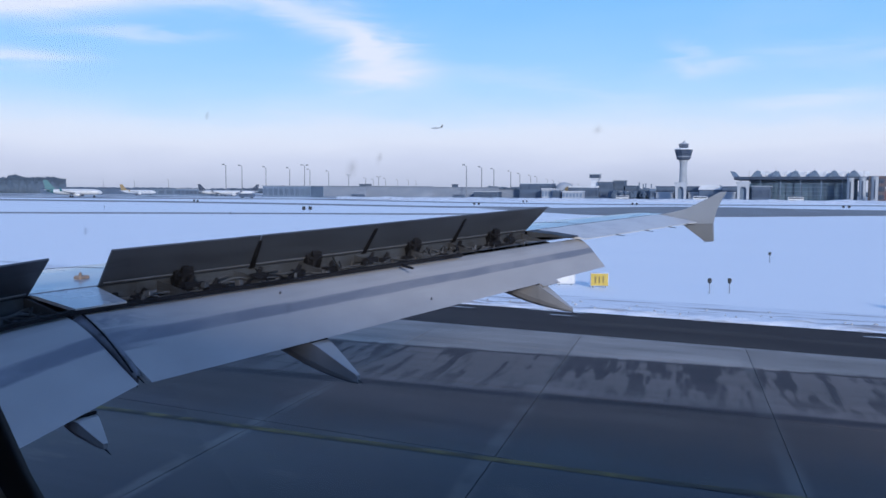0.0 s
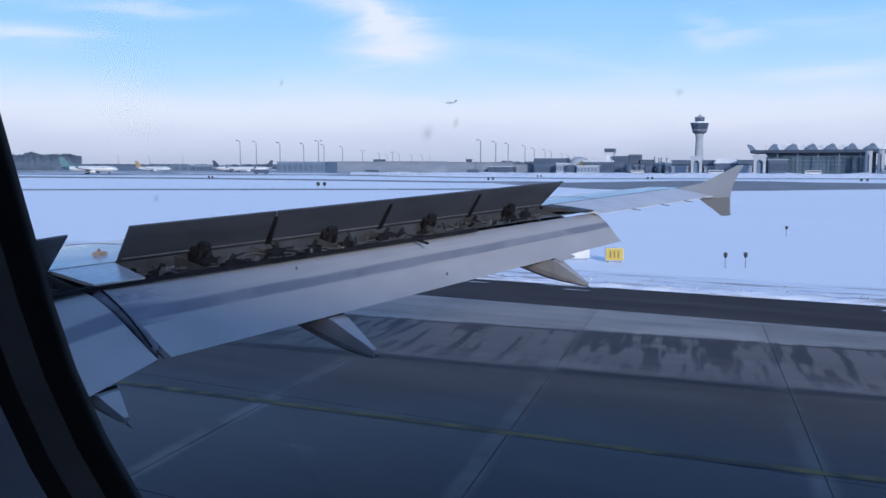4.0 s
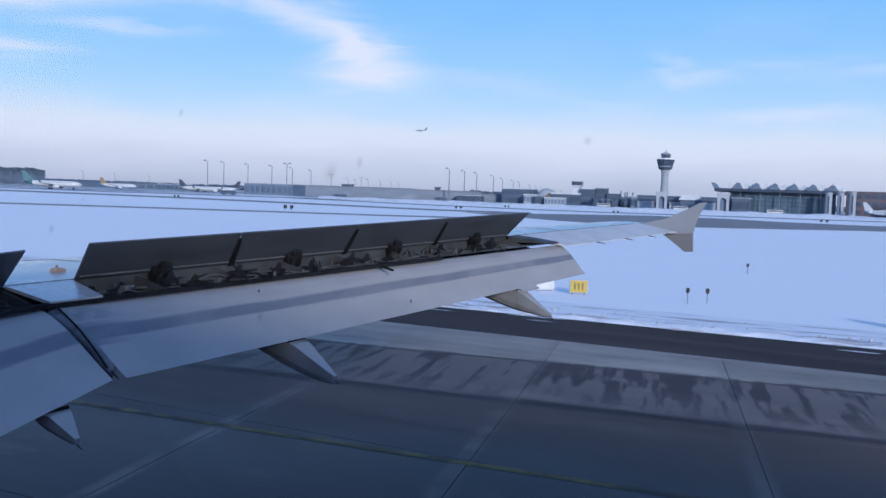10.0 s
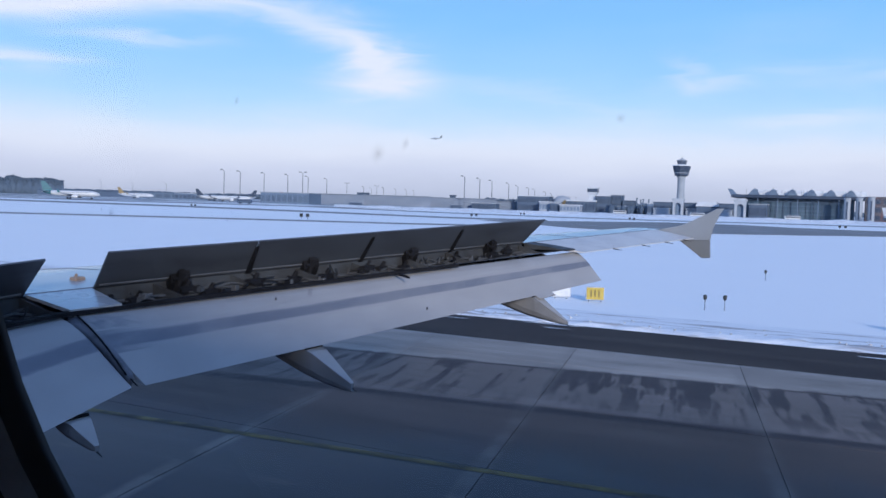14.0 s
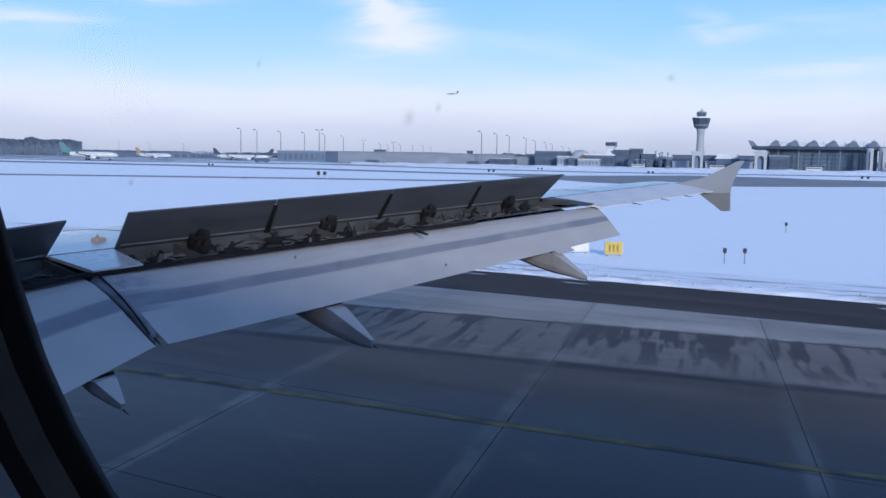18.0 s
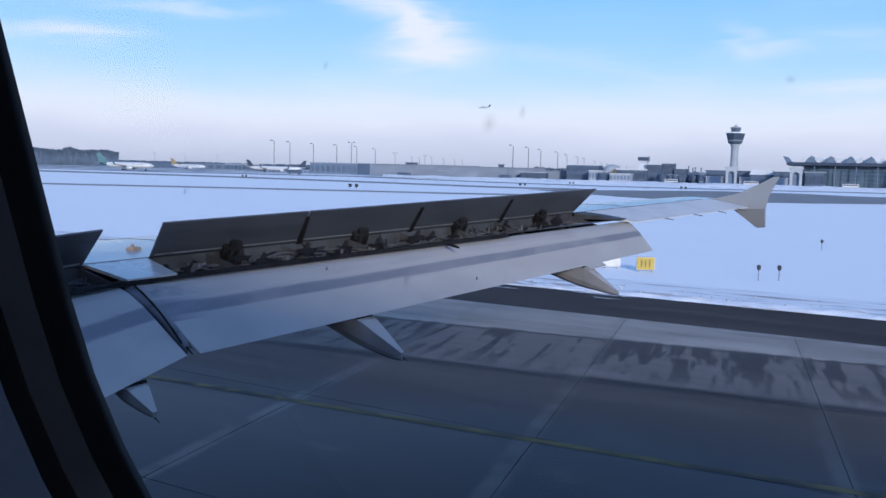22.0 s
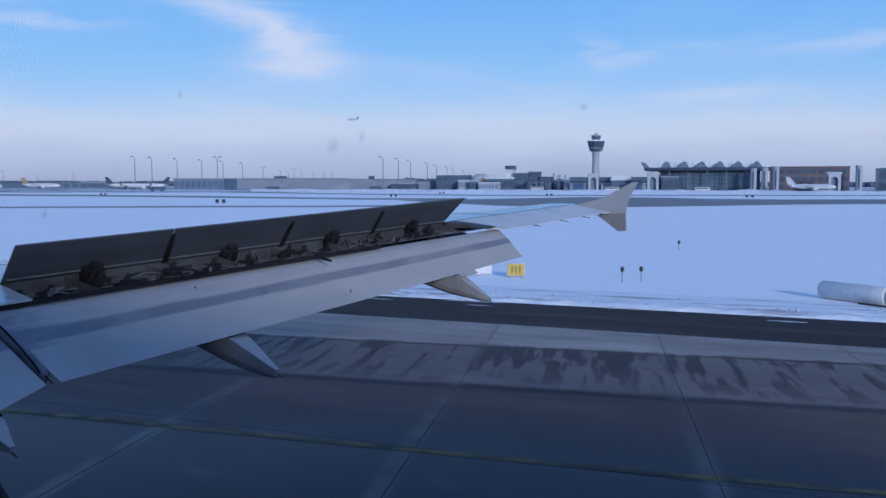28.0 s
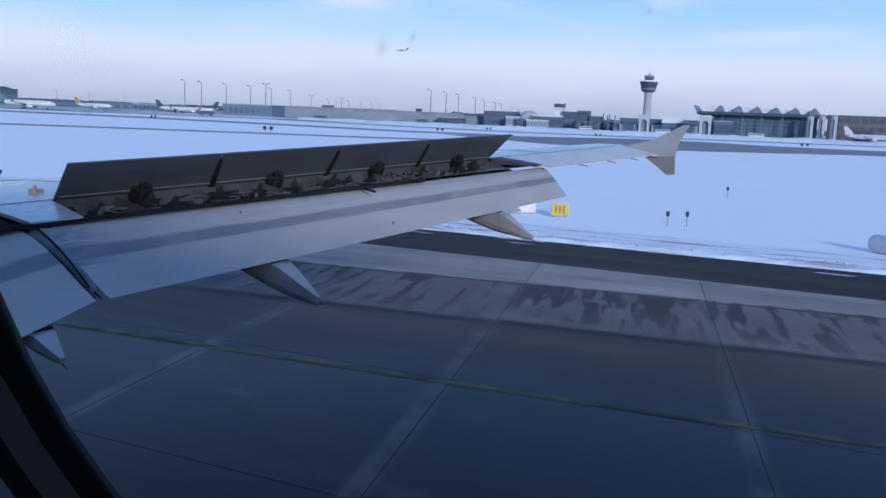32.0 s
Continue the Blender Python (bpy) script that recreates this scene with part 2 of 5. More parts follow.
def runway_material():
    """Concrete that goes from pale at the edge, over streaked grey, to near slabs with shade and blue sky reflection
    painted in; the borders wander.
    """
    m = bpy.data.materials.new("runway_concrete")
    m.use_nodes = True
    t = m.node_tree
    b = t.nodes["Principled BSDF"]

    def node(kind, **ins):
        n = t.nodes.new(kind)
        for k, q in ins.items():
            n.inputs[k].default_value = q
        return n

    def calc(op, x, y, clamp=False):
        n = t.nodes.new("ShaderNodeMath")
        n.operation, n.use_clamp = op, clamp
        for i, q in enumerate((x, y)):
            if isinstance(q, (int, float)):
                n.inputs[i].default_value = q
            else:
                t.links.new(q, n.inputs[i])
        return n.outputs[0]

    def stretched(scale, sx, sy, detail=5):
        mp = t.nodes.new("ShaderNodeMapping")
        mp.inputs["Scale"].default_value = (sx, sy, 1)
        t.links.new(pos, mp.inputs[0])
        n = node("ShaderNodeTexNoise", Scale=scale, Detail=detail, Roughness=0.6)
        t.links.new(mp.outputs[0], n.inputs[0])
        return n.outputs[0]

    pos = t.nodes.new("ShaderNodeNewGeometry").outputs["Position"]
    sp = t.nodes.new("ShaderNodeSeparateXYZ")
    t.links.new(pos, sp.inputs[0])
    # stains run with the skewed cross joints
    skewed = t.nodes.new("ShaderNodeCombineXYZ")
    t.links.new(calc("ADD", sp.outputs[0], calc("MULTIPLY", sp.outputs[1], 0.207)), skewed.inputs[0])
    t.links.new(sp.outputs[1], skewed.inputs[1])
    pos = skewed.outputs[0]
    streaks = stretched(1.0, 2.6, 0.30)
    broad = stretched(1.0, 0.50, 0.10, 3)
    wander = stretched(0.22, 0.6, 1.0)
    along = stretched(1.0, 0.10, 1.6, 4)
    blots = stretched(0.5, 0.5, 1.0)
    grain = stretched(16.0, 1, 1, 3)

    def swing(v, k):
        return calc("MULTIPLY", calc("SUBTRACT", v, 0.5), k)

    def ease(v, lo, hi):
        n = t.nodes.new("ShaderNodeMapRange")
        n.interpolation_type = "SMOOTHSTEP"
        n.inputs[1].default_value, n.inputs[2].default_value = lo, hi
        t.links.new(v, n.inputs[0])
        return n.outputs[0]

    def blend(fac, x, y):
        n = t.nodes.new("ShaderNodeMix")
        n.data_type = "RGBA"
        t.links.new(fac, n.inputs[0])
        for i, q in ((6, x), (7, y)):
            if isinstance(q, tuple):
                n.inputs[i].default_value = (*q, 1)
            else:
                t.links.new(q, n.inputs[i])
        return n.outputs[2]

    yy = calc("ADD", sp.outputs[1], calc("MULTIPLY", calc("SUBTRACT", sp.outputs[0], 8.0), -0.13), False)
    # pale outer lane, a grey lane, then darker brown lanes towards the centre line
    pale = ease(calc("ADD", yy, swing(along, 0.25)), 24.85, 25.05)
    lane = ease(calc("ADD", yy, swing(streaks, 1.2)), 19.3, 20.4)
    dry = blend(lane, (0.098, 0.081, 0.077), (0.158, 0.140, 0.134))
    dry = blend(pale, dry, (0.285, 0.263, 0.247))
    # melt water: fingers that run in from the pale lane, and damp that follows the long joints
    finger = ease(calc("ADD", stretched(1.0, 2.2, 0.24, 4), calc("ADD", swing(broad, 0.35), swing(blots, 0.3))), 0.475, 0.56)
    finger = calc("MULTIPLY", finger, calc("MULTIPLY", ease(yy, 18.5, 23.0), calc("SUBTRACT", 1.0, ease(yy, 24.9, 25.3))))
    seam = calc("ABSOLUTE", calc("ADD", calc("SUBTRACT", yy, 19.9), swing(along, 0.5)), 0)
    seam = calc("MULTIPLY", calc("SUBTRACT", 1.0, ease(seam, 0.08, 0.50)), ease(broad, 0.22, 0.42))
    seam2 = calc("ABSOLUTE", calc("ADD", calc("SUBTRACT", yy, 24.85), swing(streaks, 0.5)), 0)
    seam2 = calc("SUBTRACT", 1.0, ease(seam2, 0.03, 0.22))
    wet_sky_tint = ease(calc("ADD", calc("ADD", calc("MULTIPLY", yy, -1.0), swing(broad, 3.0)), calc("ADD", swing(wander, 5.0), swing(streaks, 2.0))), -18.4, -14.2)
    wet = calc("MAXIMUM", calc("MAXIMUM", calc("MULTIPLY", finger, 0.9), seam), calc("MULTIPLY", seam2, 0.8))
    # pale cement swept along the cross joints
    fx = calc("FRACT", calc("MULTIPLY", calc("ADD", calc("ADD", sp.outputs[0], calc("MULTIPLY", calc("SUBTRACT", sp.outputs[1], 28.28), 0.207)), calc("ADD", swing(wander, 0.5), -1.05)), 0.2), 0)
    sweep = calc("MULTIPLY", calc("SUBTRACT", 1.0, ease(calc("ABSOLUTE", calc("SUBTRACT", fx, 0.5), 0), 0.015, 0.055)), ease(calc("ADD", blots, swing(streaks, 0.5)), 0.36, 0.60))
    col = blend(calc("MULTIPLY", wet, 0.92), dry, (0.040, 0.036, 0.042))
    # near slabs: shade and the sky's blue reflection are put into the base colour
    col = blend(calc("MULTIPLY", wet_sky_tint, 0.90), col, (0.017, 0.021, 0.041))
    col = blend(calc("MULTIPLY", ease(stretched(0.55, 0.5, 1.25, 6), 0.57, 0.66), 0.22), col, (0.150, 0.138, 0.128))
    col = blend(calc("MULTIPLY", sweep, 0.40), col, (0.190, 0.180, 0.172))
    dirt = calc("MULTIPLY_ADD", blots, 0.9)
    dirt.node.inputs[2].default_value = 0.55
    brushed = calc("MULTIPLY_ADD", along, 0.9)
    brushed.node.inputs[2].default_value = 0.55
    fine = calc("MULTIPLY_ADD", grain, 0.6)
    fine.node.inputs[2].default_value = 0.70
    oi = t.nodes.new("ShaderNodeObjectInfo")
    rnd = calc("MULTIPLY_ADD", oi.outputs["Random"], 0.16)
    rnd.node.inputs[2].default_value = 0.92
    hs = t.nodes.new("ShaderNodeHueSaturation")
    t.links.new(col, hs.inputs["Color"])
    t.links.new(calc("MULTIPLY", calc("MULTIPLY", calc("MULTIPLY", dirt, brushed), fine), rnd), hs.inputs["Value"])
    t.links.new(hs.outputs[0], b.inputs["Base Color"])
    rough = calc("ADD", calc("MULTIPLY", wet_sky_tint, -0.36), calc("MULTIPLY", blots, 0.16))
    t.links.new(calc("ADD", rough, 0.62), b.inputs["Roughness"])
    t.links.new(calc("ADD", calc("MULTIPLY", wet_sky_tint, -0.04), 0.09), b.inputs["Specular IOR Level"])
    bp = node("ShaderNodeBump", Strength=0.2, Distance=0.004)
    t.links.new(grain, bp.inputs["Height"])
    t.links.new(bp.outputs[0], b.inputs["Normal"])
    return m


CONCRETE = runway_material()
JOINT = material("joint_seal", (0.055, 0.052, 0.054), 0.8)
ASPHALT = material("asphalt", (0.042, 0.036, 0.038), 0.85, vary=0.25, scale=0.7, fine=24, bump=0.3, depth=0.006, alt=(0.075, 0.068, 0.064), alt_at=0.60, alt_soft=0.14, stretch=(0.12, 1, 1), spec=0.1, world_space=True)
APRON = material("far_apron", (0.19, 0.20, 0.22), 0.8, vary=0.10, scale=0.012, fine=0.3, bump=0, alt=(0.72, 0.74, 0.78), alt_at=0.52, alt_soft=0.03, stretch=(0.5, 1, 1))
TAXI = material("taxiway_asphalt", (0.20, 0.20, 0.21), 0.75, vary=0.1, scale=0.08, fine=2, bump=0.1, alt=(0.30, 0.31, 0.33), alt_at=0.62)
YELLOW = material("yellow_paint", (0.155, 0.13, 0.05), 0.7, vary=0.2, scale=1.5, fine=20, alt=(0.05, 0.048, 0.04), alt_at=0.5, spec=0.2, world_space=True)
WHITE_LINE = material("white_paint", (0.34, 0.34, 0.34), 0.7, vary=0.2, scale=1.0, fine=20, alt=(0.20, 0.20, 0.20), alt_at=0.5, spec=0.2, world_space=True)
WING_TOP = material("wing_grey_enamel", (0.42, 0.43, 0.45), 0.28, vary=0.04, scale=1.2, fine=14, bump=0.02, depth=0.002, alt=(0.36, 0.39, 0.43), coat=0.4, rough_vary=0.06)
FLAP_GREY = material("flap_light_grey", (0.375, 0.366, 0.367), 0.5, vary=0.08, scale=2.2, fine=26, bump=0.03, depth=0.002, alt=(0.315, 0.309, 0.312), alt_soft=0.2, stretch=(1.2, 0.7, 1), spec=0.35)
FLAP_BAND = material("flap_dark_band", (0.165, 0.175, 0.208), 0.55, vary=0.16, scale=2.0, fine=18, bump=0.04, depth=0.002, alt=(0.23, 0.235, 0.26), stretch=(2, 0.7, 1), spec=0.3)


def soften(band, plain, name):
    """Fades a painted band into the plain paint at its sides, along the mesh's own 'edge' values."""
    tb = band.node_tree
    src = tb.nodes["Principled BSDF"].inputs["Base Color"].links[0].from_socket
    at_ = tb.nodes.new("ShaderNodeAttribute")
    at_.attribute_name = name
    ns = tb.nodes.new("ShaderNodeTexNoise")
    ns.inputs["Scale"].default_value, ns.inputs["Detail"].default_value = 5.0, 6
    ad = tb.nodes.new("ShaderNodeMath")
    ad.operation = "MULTIPLY_ADD"
    ad.inputs[1].default_value = 1.1
    tb.links.new(ns.outputs[0], ad.inputs[0])
    tb.links.new(at_.outputs["Fac"], ad.inputs[2])
    mr = tb.nodes.new("ShaderNodeMapRange")
    mr.inputs[1].default_value, mr.inputs[2].default_value = 0.75, 1.35
    tb.links.new(ad.outputs[0], mr.inputs[0])
    mx = tb.nodes.new("ShaderNodeMix")
    mx.data_type = "RGBA"
    mx.inputs[6].default_value = (*plain, 1)
    tb.links.new(mr.outputs[0], mx.inputs[0])
    tb.links.new(src, mx.inputs[7])
    tb.links.new(mx.outputs[2], tb.nodes["Principled BSDF"].inputs["Base Color"])


soften(FLAP_BAND, (0.352, 0.344, 0.346), "edge")
AILERON = material("aileron_pale_grey", (0.56, 0.56, 0.57), 0.45, vary=0.05, scale=2, fine=20, bump=0.02, depth=0.001, alt=(0.50, 0.50, 0.52), spec=0.4)
RUST = material("rusty_fitting", (0.42, 0.30, 0.22), 0.7, vary=0.25, scale=30, fine=120)
# the undersides' bluish shade is put into this low base colour
SPOILER_UNDER = material("shaded_spoiler_underside", (0.064, 0.074, 0.094), 0.5, vary=0.12, scale=2.5, fine=30, bump=0.05, depth=0.002, alt=(0.046, 0.053, 0.068), stretch=(1, 0.7, 3))
# bay walls, mottled and much darker than the wing skin
BAY = material("spoiler_bay_dark", (0.047, 0.052, 0.061), 0.65, vary=0.3, scale=4, fine=25, bump=0.15, depth=0.004, alt=(0.022, 0.022, 0.024), alt_at=0.5, alt_soft=0.14)
BRASS = material("linkage_metal", (0.088, 0.090, 0.095), 0.5, metal=0.3, vary=0.2, scale=9, fine=60, alt=(0.07, 0.06, 0.055))
STEEL = material("pipe_steel", (0.135, 0.140, 0.152), 0.4, metal=0.35, vary=0.15, scale=8, fine=60)
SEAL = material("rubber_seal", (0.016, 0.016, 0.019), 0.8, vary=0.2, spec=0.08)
SEAM = material("dark_grime", (0.145, 0.150, 0.178), 0.55, vary=0.25, scale=8, fine=50)
FENCE = material("wingtip_white", (0.275, 0.298, 0.338), 0.4, vary=0.04, scale=3, fine=30, bump=0.02, depth=0.001)
# grey of the fairing flanks, darkened for their shaded side
FAIR_UNDER = material("shaded_fairing_grey", (0.185, 0.192, 0.212), 0.5, vary=0.08, scale=4, fine=30, bump=0.03, depth=0.001, alt=(0.145, 0.150, 0.165))
SKIN = material("fuselage_white", (0.70, 0.70, 0.71), 0.35, vary=0.03, scale=2, fine=20)
# bluish daylight on the grey cabin panels is mixed into this colour
LINER = material("blue_lit_liner", (0.56, 0.60, 0.69), 0.55, vary=0.03, scale=6, fine=200, bump=0.03, depth=0.0005)
GASKET = material("window_gasket", (0.018, 0.018, 0.02), 0.55, vary=0.1, scale=20, fine=300, bump=0.05, depth=0.0003)
REVEAL = material("window_reveal", (0.27, 0.24, 0.22), 0.6, vary=0.08, scale=30, fine=300, bump=0.05, depth=0.0003)

# ---- mesh helpers ----
def mesh_object(name, verts, faces, mats, parent=None, label="", smooth=False, index=None):
    me = bpy.data.meshes.new(name)
    me.from_pydata([tuple(p) for p in verts], [], faces)
    for mm in (mats if isinstance(mats, (list, tuple)) else [mats]):
        me.materials.append(mm)
    if index:
        for p, i in zip(me.polygons, index):
            p.material_index = i
    if smooth:
        for p in me.polygons:
            p.use_smooth = True
    me.update()
    ob = new(name, me)
    if parent:
        ob.parent = parent
    if label:
        ob["label"] = label
    return ob


def part(name, bm, mat, parent, label="", smooth=False):
    me = bpy.data.meshes.new(name)
    bm.normal_update()
    bm.to_mesh(me)
    bm.free()
    for mm in (mat if isinstance(mat, (list, tuple)) else [mat]):
        me.materials.append(mm)
    if smooth:
        for p in me.polygons:
            p.use_smooth = True
    ob = new(name, me)
    if parent:
        ob.parent = parent
    if label:
        ob["label"] = label
    return ob


def thing(name, label, category, loc=(0, 0, 0), rz=0.0, group="", kind=""):
    e = new(name)
    e.matrix_basis = pose(*loc, 0, 0, rz)
    return tagged(e, label, category, group, kind)


def box(bm, x0, x1, y0, y1, z0, z1, bevel=0.0):
    vs = [bm.verts.new(p) for p in ((x0, y0, z0), (x1, y0, z0), (x1, y1, z0), (x0, y1, z0), (x0, y0, z1), (x1, y0, z1), (x1, y1, z1), (x0, y1, z1))]
    fs = [bm.faces.new([vs[i] for i in f]) for f in ((3, 2, 1, 0), (4, 5, 6, 7), (0, 1, 5, 4), (1, 2, 6, 5), (2, 3, 7, 6), (3, 0, 4, 7))]
    if bevel:
        bmesh.ops.bevel(bm, geom=list({e for f in fs for e in f.edges}), offset=bevel, segments=1, affect="EDGES")
    return vs


def rod(bm, a, b, r0, r1=None, n=8):
    a, b = Vector(a), Vector(b)
    r1 = r0 if r1 is None else r1
    d = b - a
    q = d.to_track_quat("Z", "Y")
    rings = []
    for p, r in ((a, r0), (b, r1)):
        rings.append([bm.verts.new(p + q @ Vector((r * math.cos(k * math.tau / n), r * math.sin(k * math.tau / n), 0))) for k in range(n)])
    for k in range(n):
        bm.faces.new((rings[0][k], rings[0][(k + 1) % n], rings[1][(k + 1) % n], rings[1][k]))
    bm.faces.new(rings[0][::-1])
    bm.faces.new(rings[1])


def lathe(bm, profile, n=24, cx=0.0, cy=0.0):
    rings = [[bm.verts.new((cx + r * math.cos(k * math.tau / n), cy + r * math.sin(k * math.tau / n), z)) for k in range(n)] for r, z in profile]
    for a, b in zip(rings, rings[1:]):
        for k in range(n):
            bm.faces.new((a[k], a[(k + 1) % n], b[(k + 1) % n], b[k]))
    bm.faces.new(rings[0][::-1])
    bm.faces.new(rings[-1])


def loft(bm, rings, close=True, caps=True):
    vr = [[bm.verts.new(p) for p in r] for r in rings]
    n = len(vr[0])
    for a, b in zip(vr, vr[1:]):
        for k in range(n if close else n - 1):
            bm.faces.new((a[k], a[(k + 1) % n], b[(k + 1) % n], b[k]))
    if caps:
        bm.faces.new(vr[0][::-1])
        bm.faces.new(vr[-1])


def slab_from(bm, quad, thick, normal=None):
    """A plate of that thickness below a four-cornered face."""
    q = [Vector(p) for p in quad]
    n = normal or (q[1] - q[0]).cross(q[3] - q[0]).normalized()
    n = Vector(n)
    lo = [p - n * thick for p in q]
    vs = [bm.verts.new(p) for p in q + lo]
    for f in ((0, 1, 2, 3), (7, 6, 5, 4), (0, 4, 5, 1), (1, 5, 6, 2), (2, 6, 7, 3), (3, 7, 4, 0)):
        bm.faces.new([vs[i] for i in f])
    bmesh.ops.recalc_face_normals(bm, faces=bm.faces[:])


def lerp(a, b, t):
    return tuple(p + (q - p) * t for p, q in zip(a, b))


# ---- ground ----
S = 4900
ground = mesh_object("ground", [(-S, -S, 0), (S, -S, 0), (S, S, 0), (-S, S, 0)], [(0, 1, 2, 3)], SNOW)
tagged(ground, "flat snow-covered airfield grass reaching the horizon", "snow ground", kind="structure")


def flat(name, pts, z, mat, label, category):
    ob = mesh_object(name, [(*p, z) for p in pts] + [(*p, -0.3) for p in pts],
                     [tuple(range(len(pts)))] + [(i, i + len(pts), (i + 1) % len(pts) + len(pts), (i + 1) % len(pts)) for i in range(len(pts))], mat)
    return tagged(ob, label, category, kind="structure")


runway = flat("runway", [(-900, -32), (900, -32), (900, 28.3), (-900, 28.3)], 0.008, JOINT, "wide concrete runway with dark sealed joints and wet stains", "runway")
flat("runway_shoulder", [(-900, 28.3), (900, 28.3), (900, 33.4), (-900, 33.4)], 0.014, ASPHALT, "black asphalt shoulder strip along the runway edge", "asphalt")
flat("service_road", [(-455, 294), (-390, 297), (-280, 303), (-200, 289), (-123, 269), (-90, 282), (-80, 254), (-109, 242), (-176, 256), (-243, 264), (-333, 255), (-385, 250)], 0.03, TAXI, "narrow cleared service road across the snow", "road")
flat("taxiway_line", [(-600, -155), (-400, -45), (-164, 112), (-124, 142), (-102, 156), (-83, 167), (-66, 183), (-61, 172), (-77, 157), (-95, 147), (-116, 133), (-154, 105), (-400, -58), (-600, -170)], 0.03, TAXI, "narrow cleared strip across the snow", "road")
flat("perimeter_strip", [(-611, 392), (-576, 434), (-499, 527), (-358, 502), (-193, 407), (-119, 386), (-76, 401), (-26, 441), (14, 461), (200, 560), (200, 520), (14, 422), (-23, 404), (-68, 368), (-108, 354), (-173, 369), (-312, 440), (-429, 455), (-500, 378), (-533, 343)], 0.032, TAXI, "thin cleared strip before the apron snow", "road")
flat("taxiway", [(-83, 261), (-60, 331), (-31, 330), (-15, 310), (13, 305), (34, 319), (300, 420), (300, 350), (29, 236), (13, 224), (-12, 191), (-21, 183), (-36, 178), (-49, 186), (-64, 203), (-95, 236)], 0.035, TAXI, "grey asphalt taxiway cleared of snow", "taxiway")
flat("apron", [(-2500, 300), (-700, 330), (-383, 372), (-200, 540), (0, 640), (700, 1000), (2500, 1800), (2500, 2600), (-2500, 2600)], 0.04, APRON, "distant grey apron with patches of snow", "apron")
# snow bank pushed up along the cleared edge
bx, by = np.arange(-40, 60, 0.16), np.arange(32.5, 38.6, 0.13)
vs, fs = [], []
for i, x in enumerate(bx):
    edge = 33.5 + 0.55 * noise.noise((x * 0.22, 3.1, 0)) + 0.35 * noise.noise((x * 0.9, 8.1, 0)) + 0.15 * noise.noise((x * 3.1, 1.1, 0))
    for y in by:
        u = y - edge
        h = 0.11 * (1 - math.exp(-max(0, u) * 4)) * math.exp(-max(0, u - 0.6) * 0.75) * (1 + 0.9 * noise.noise((x * 1.1, y * 1.6, 1)))
        h += 0.03 * math.exp(-max(0, u - 1.2) * 0.8) * (noise.noise((x * 3.3, y * 4, 5)) + 0.6 * noise.noise((x * 8, y * 8, 2)))
        vs.append((x, y, 0.004 + max(-0.03, h * min(1, max(0, (38.4 - y) * 0.8))) if u >= 0 else -0.02))
ny = len(by)
for i in range(len(bx) - 1):
    for j in range(ny - 1):
        a = i * ny + j
        fs.append((a, a + ny, a + ny + 1, a + 1))
bank = mesh_object("snow_bank", vs, fs, SNOW_DIRTY, smooth=True)
tagged(bank, "low ridge of dirty ploughed snow beside the runway edge", "snow bank", kind="stuff")
# clods of snow and dirt thrown along the bank
random.seed(21)
vs, fs = [], []
for k in range(260):
    x, y = random.uniform(-35, 55), 34.0 + abs(random.gauss(0, 1.3))
    r = random.choice((0.025, 0.03, 0.04, 0.05))
    n0 = len(vs)
    for dx, dy, dz in ((1, 0, 0), (-1, 0, 0), (0, 1, 0), (0, -1, 0), (0, 0, 1), (0, 0, -1)):
        q = r * random.uniform(0.7, 1.5)
        vs.append((x + dx * q * 1.3, y + dy * q, 0.10 * math.exp(-max(0, y - 34.3) * 0.8) + 0.02 + dz * q))
    fs += [(n0 + a, n0 + b, n0 + c) for a, b, c in ((0, 2, 4), (2, 1, 4), (1, 3, 4), (3, 0, 4), (2, 0, 5), (1, 2, 5), (3, 1, 5), (0, 3, 5))]
tagged(mesh_object("snow_clods", vs, fs, CLOD), "small clods of dirty snow along the ploughed ridge", "snow", kind="stuff")

# thin rags of snow blown over the shoulder's outer half
random.seed(44)
rag_v, rag_f = [], []
for k in range(20):
    cx, cy = random.uniform(-32, 50), 33.3 - abs(random.gauss(0, 0.55))
    a, b = random.uniform(0.3, 1.6), random.uniform(0.04, 0.16)
    n0 = len(rag_v)
    for q in range(12):
        t = q * math.tau / 12
        j = 1 + 0.45 * noise.noise((k * 3.7, math.cos(t) * 1.5, math.sin(t) * 1.5))
        rag_v.append((cx + a * j * math.cos(t), cy + b * j * math.sin(t), 0.0185 + 0.0004 * (k % 7)))
    rag_f.append(tuple(range(n0, n0 + 12)))
tagged(mesh_object("snow_rags", rag_v, rag_f, SNOW_DIRTY), "thin rags of snow blown over the asphalt shoulder", "snow", kind="stuff")

# ---- the aircraft ----
jet = thing("passenger_jet", "white and grey passenger jet with raised spoilers on the runway", "airplane")


def le(y):
    return (2.3 + 0.52 * (y - 6.4), y)


def hinge(y):
    return Vector((5.5 + 0.305 * (y - 6.4), y, 3.655 + 0.0555 * (y - 7.25))) if y >= 6.6 else Vector((5.56, y, 3.619 + 0.075 * (y - 6.6)))


def tail(y):
    return Vector((6.25 + 0.288 * (y - 6.4), y, 3.553 + 0.054 * (y - 6.45))) if y >= 6.4 else Vector((6.25 + 0.02 * (6.4 - y), y, 3.55 + 0.075 * (y - 6.4)))


UP = [(0.0, -0.121), (0.01, -0.094), (0.04, -0.073), (0.1, -0.049), (0.2, -0.024), (0.35, -0.005), (0.5, 0.006), (0.65, 0.009), (0.8, 0.007), (0.92, 0.003), (1.0, 0.0)]


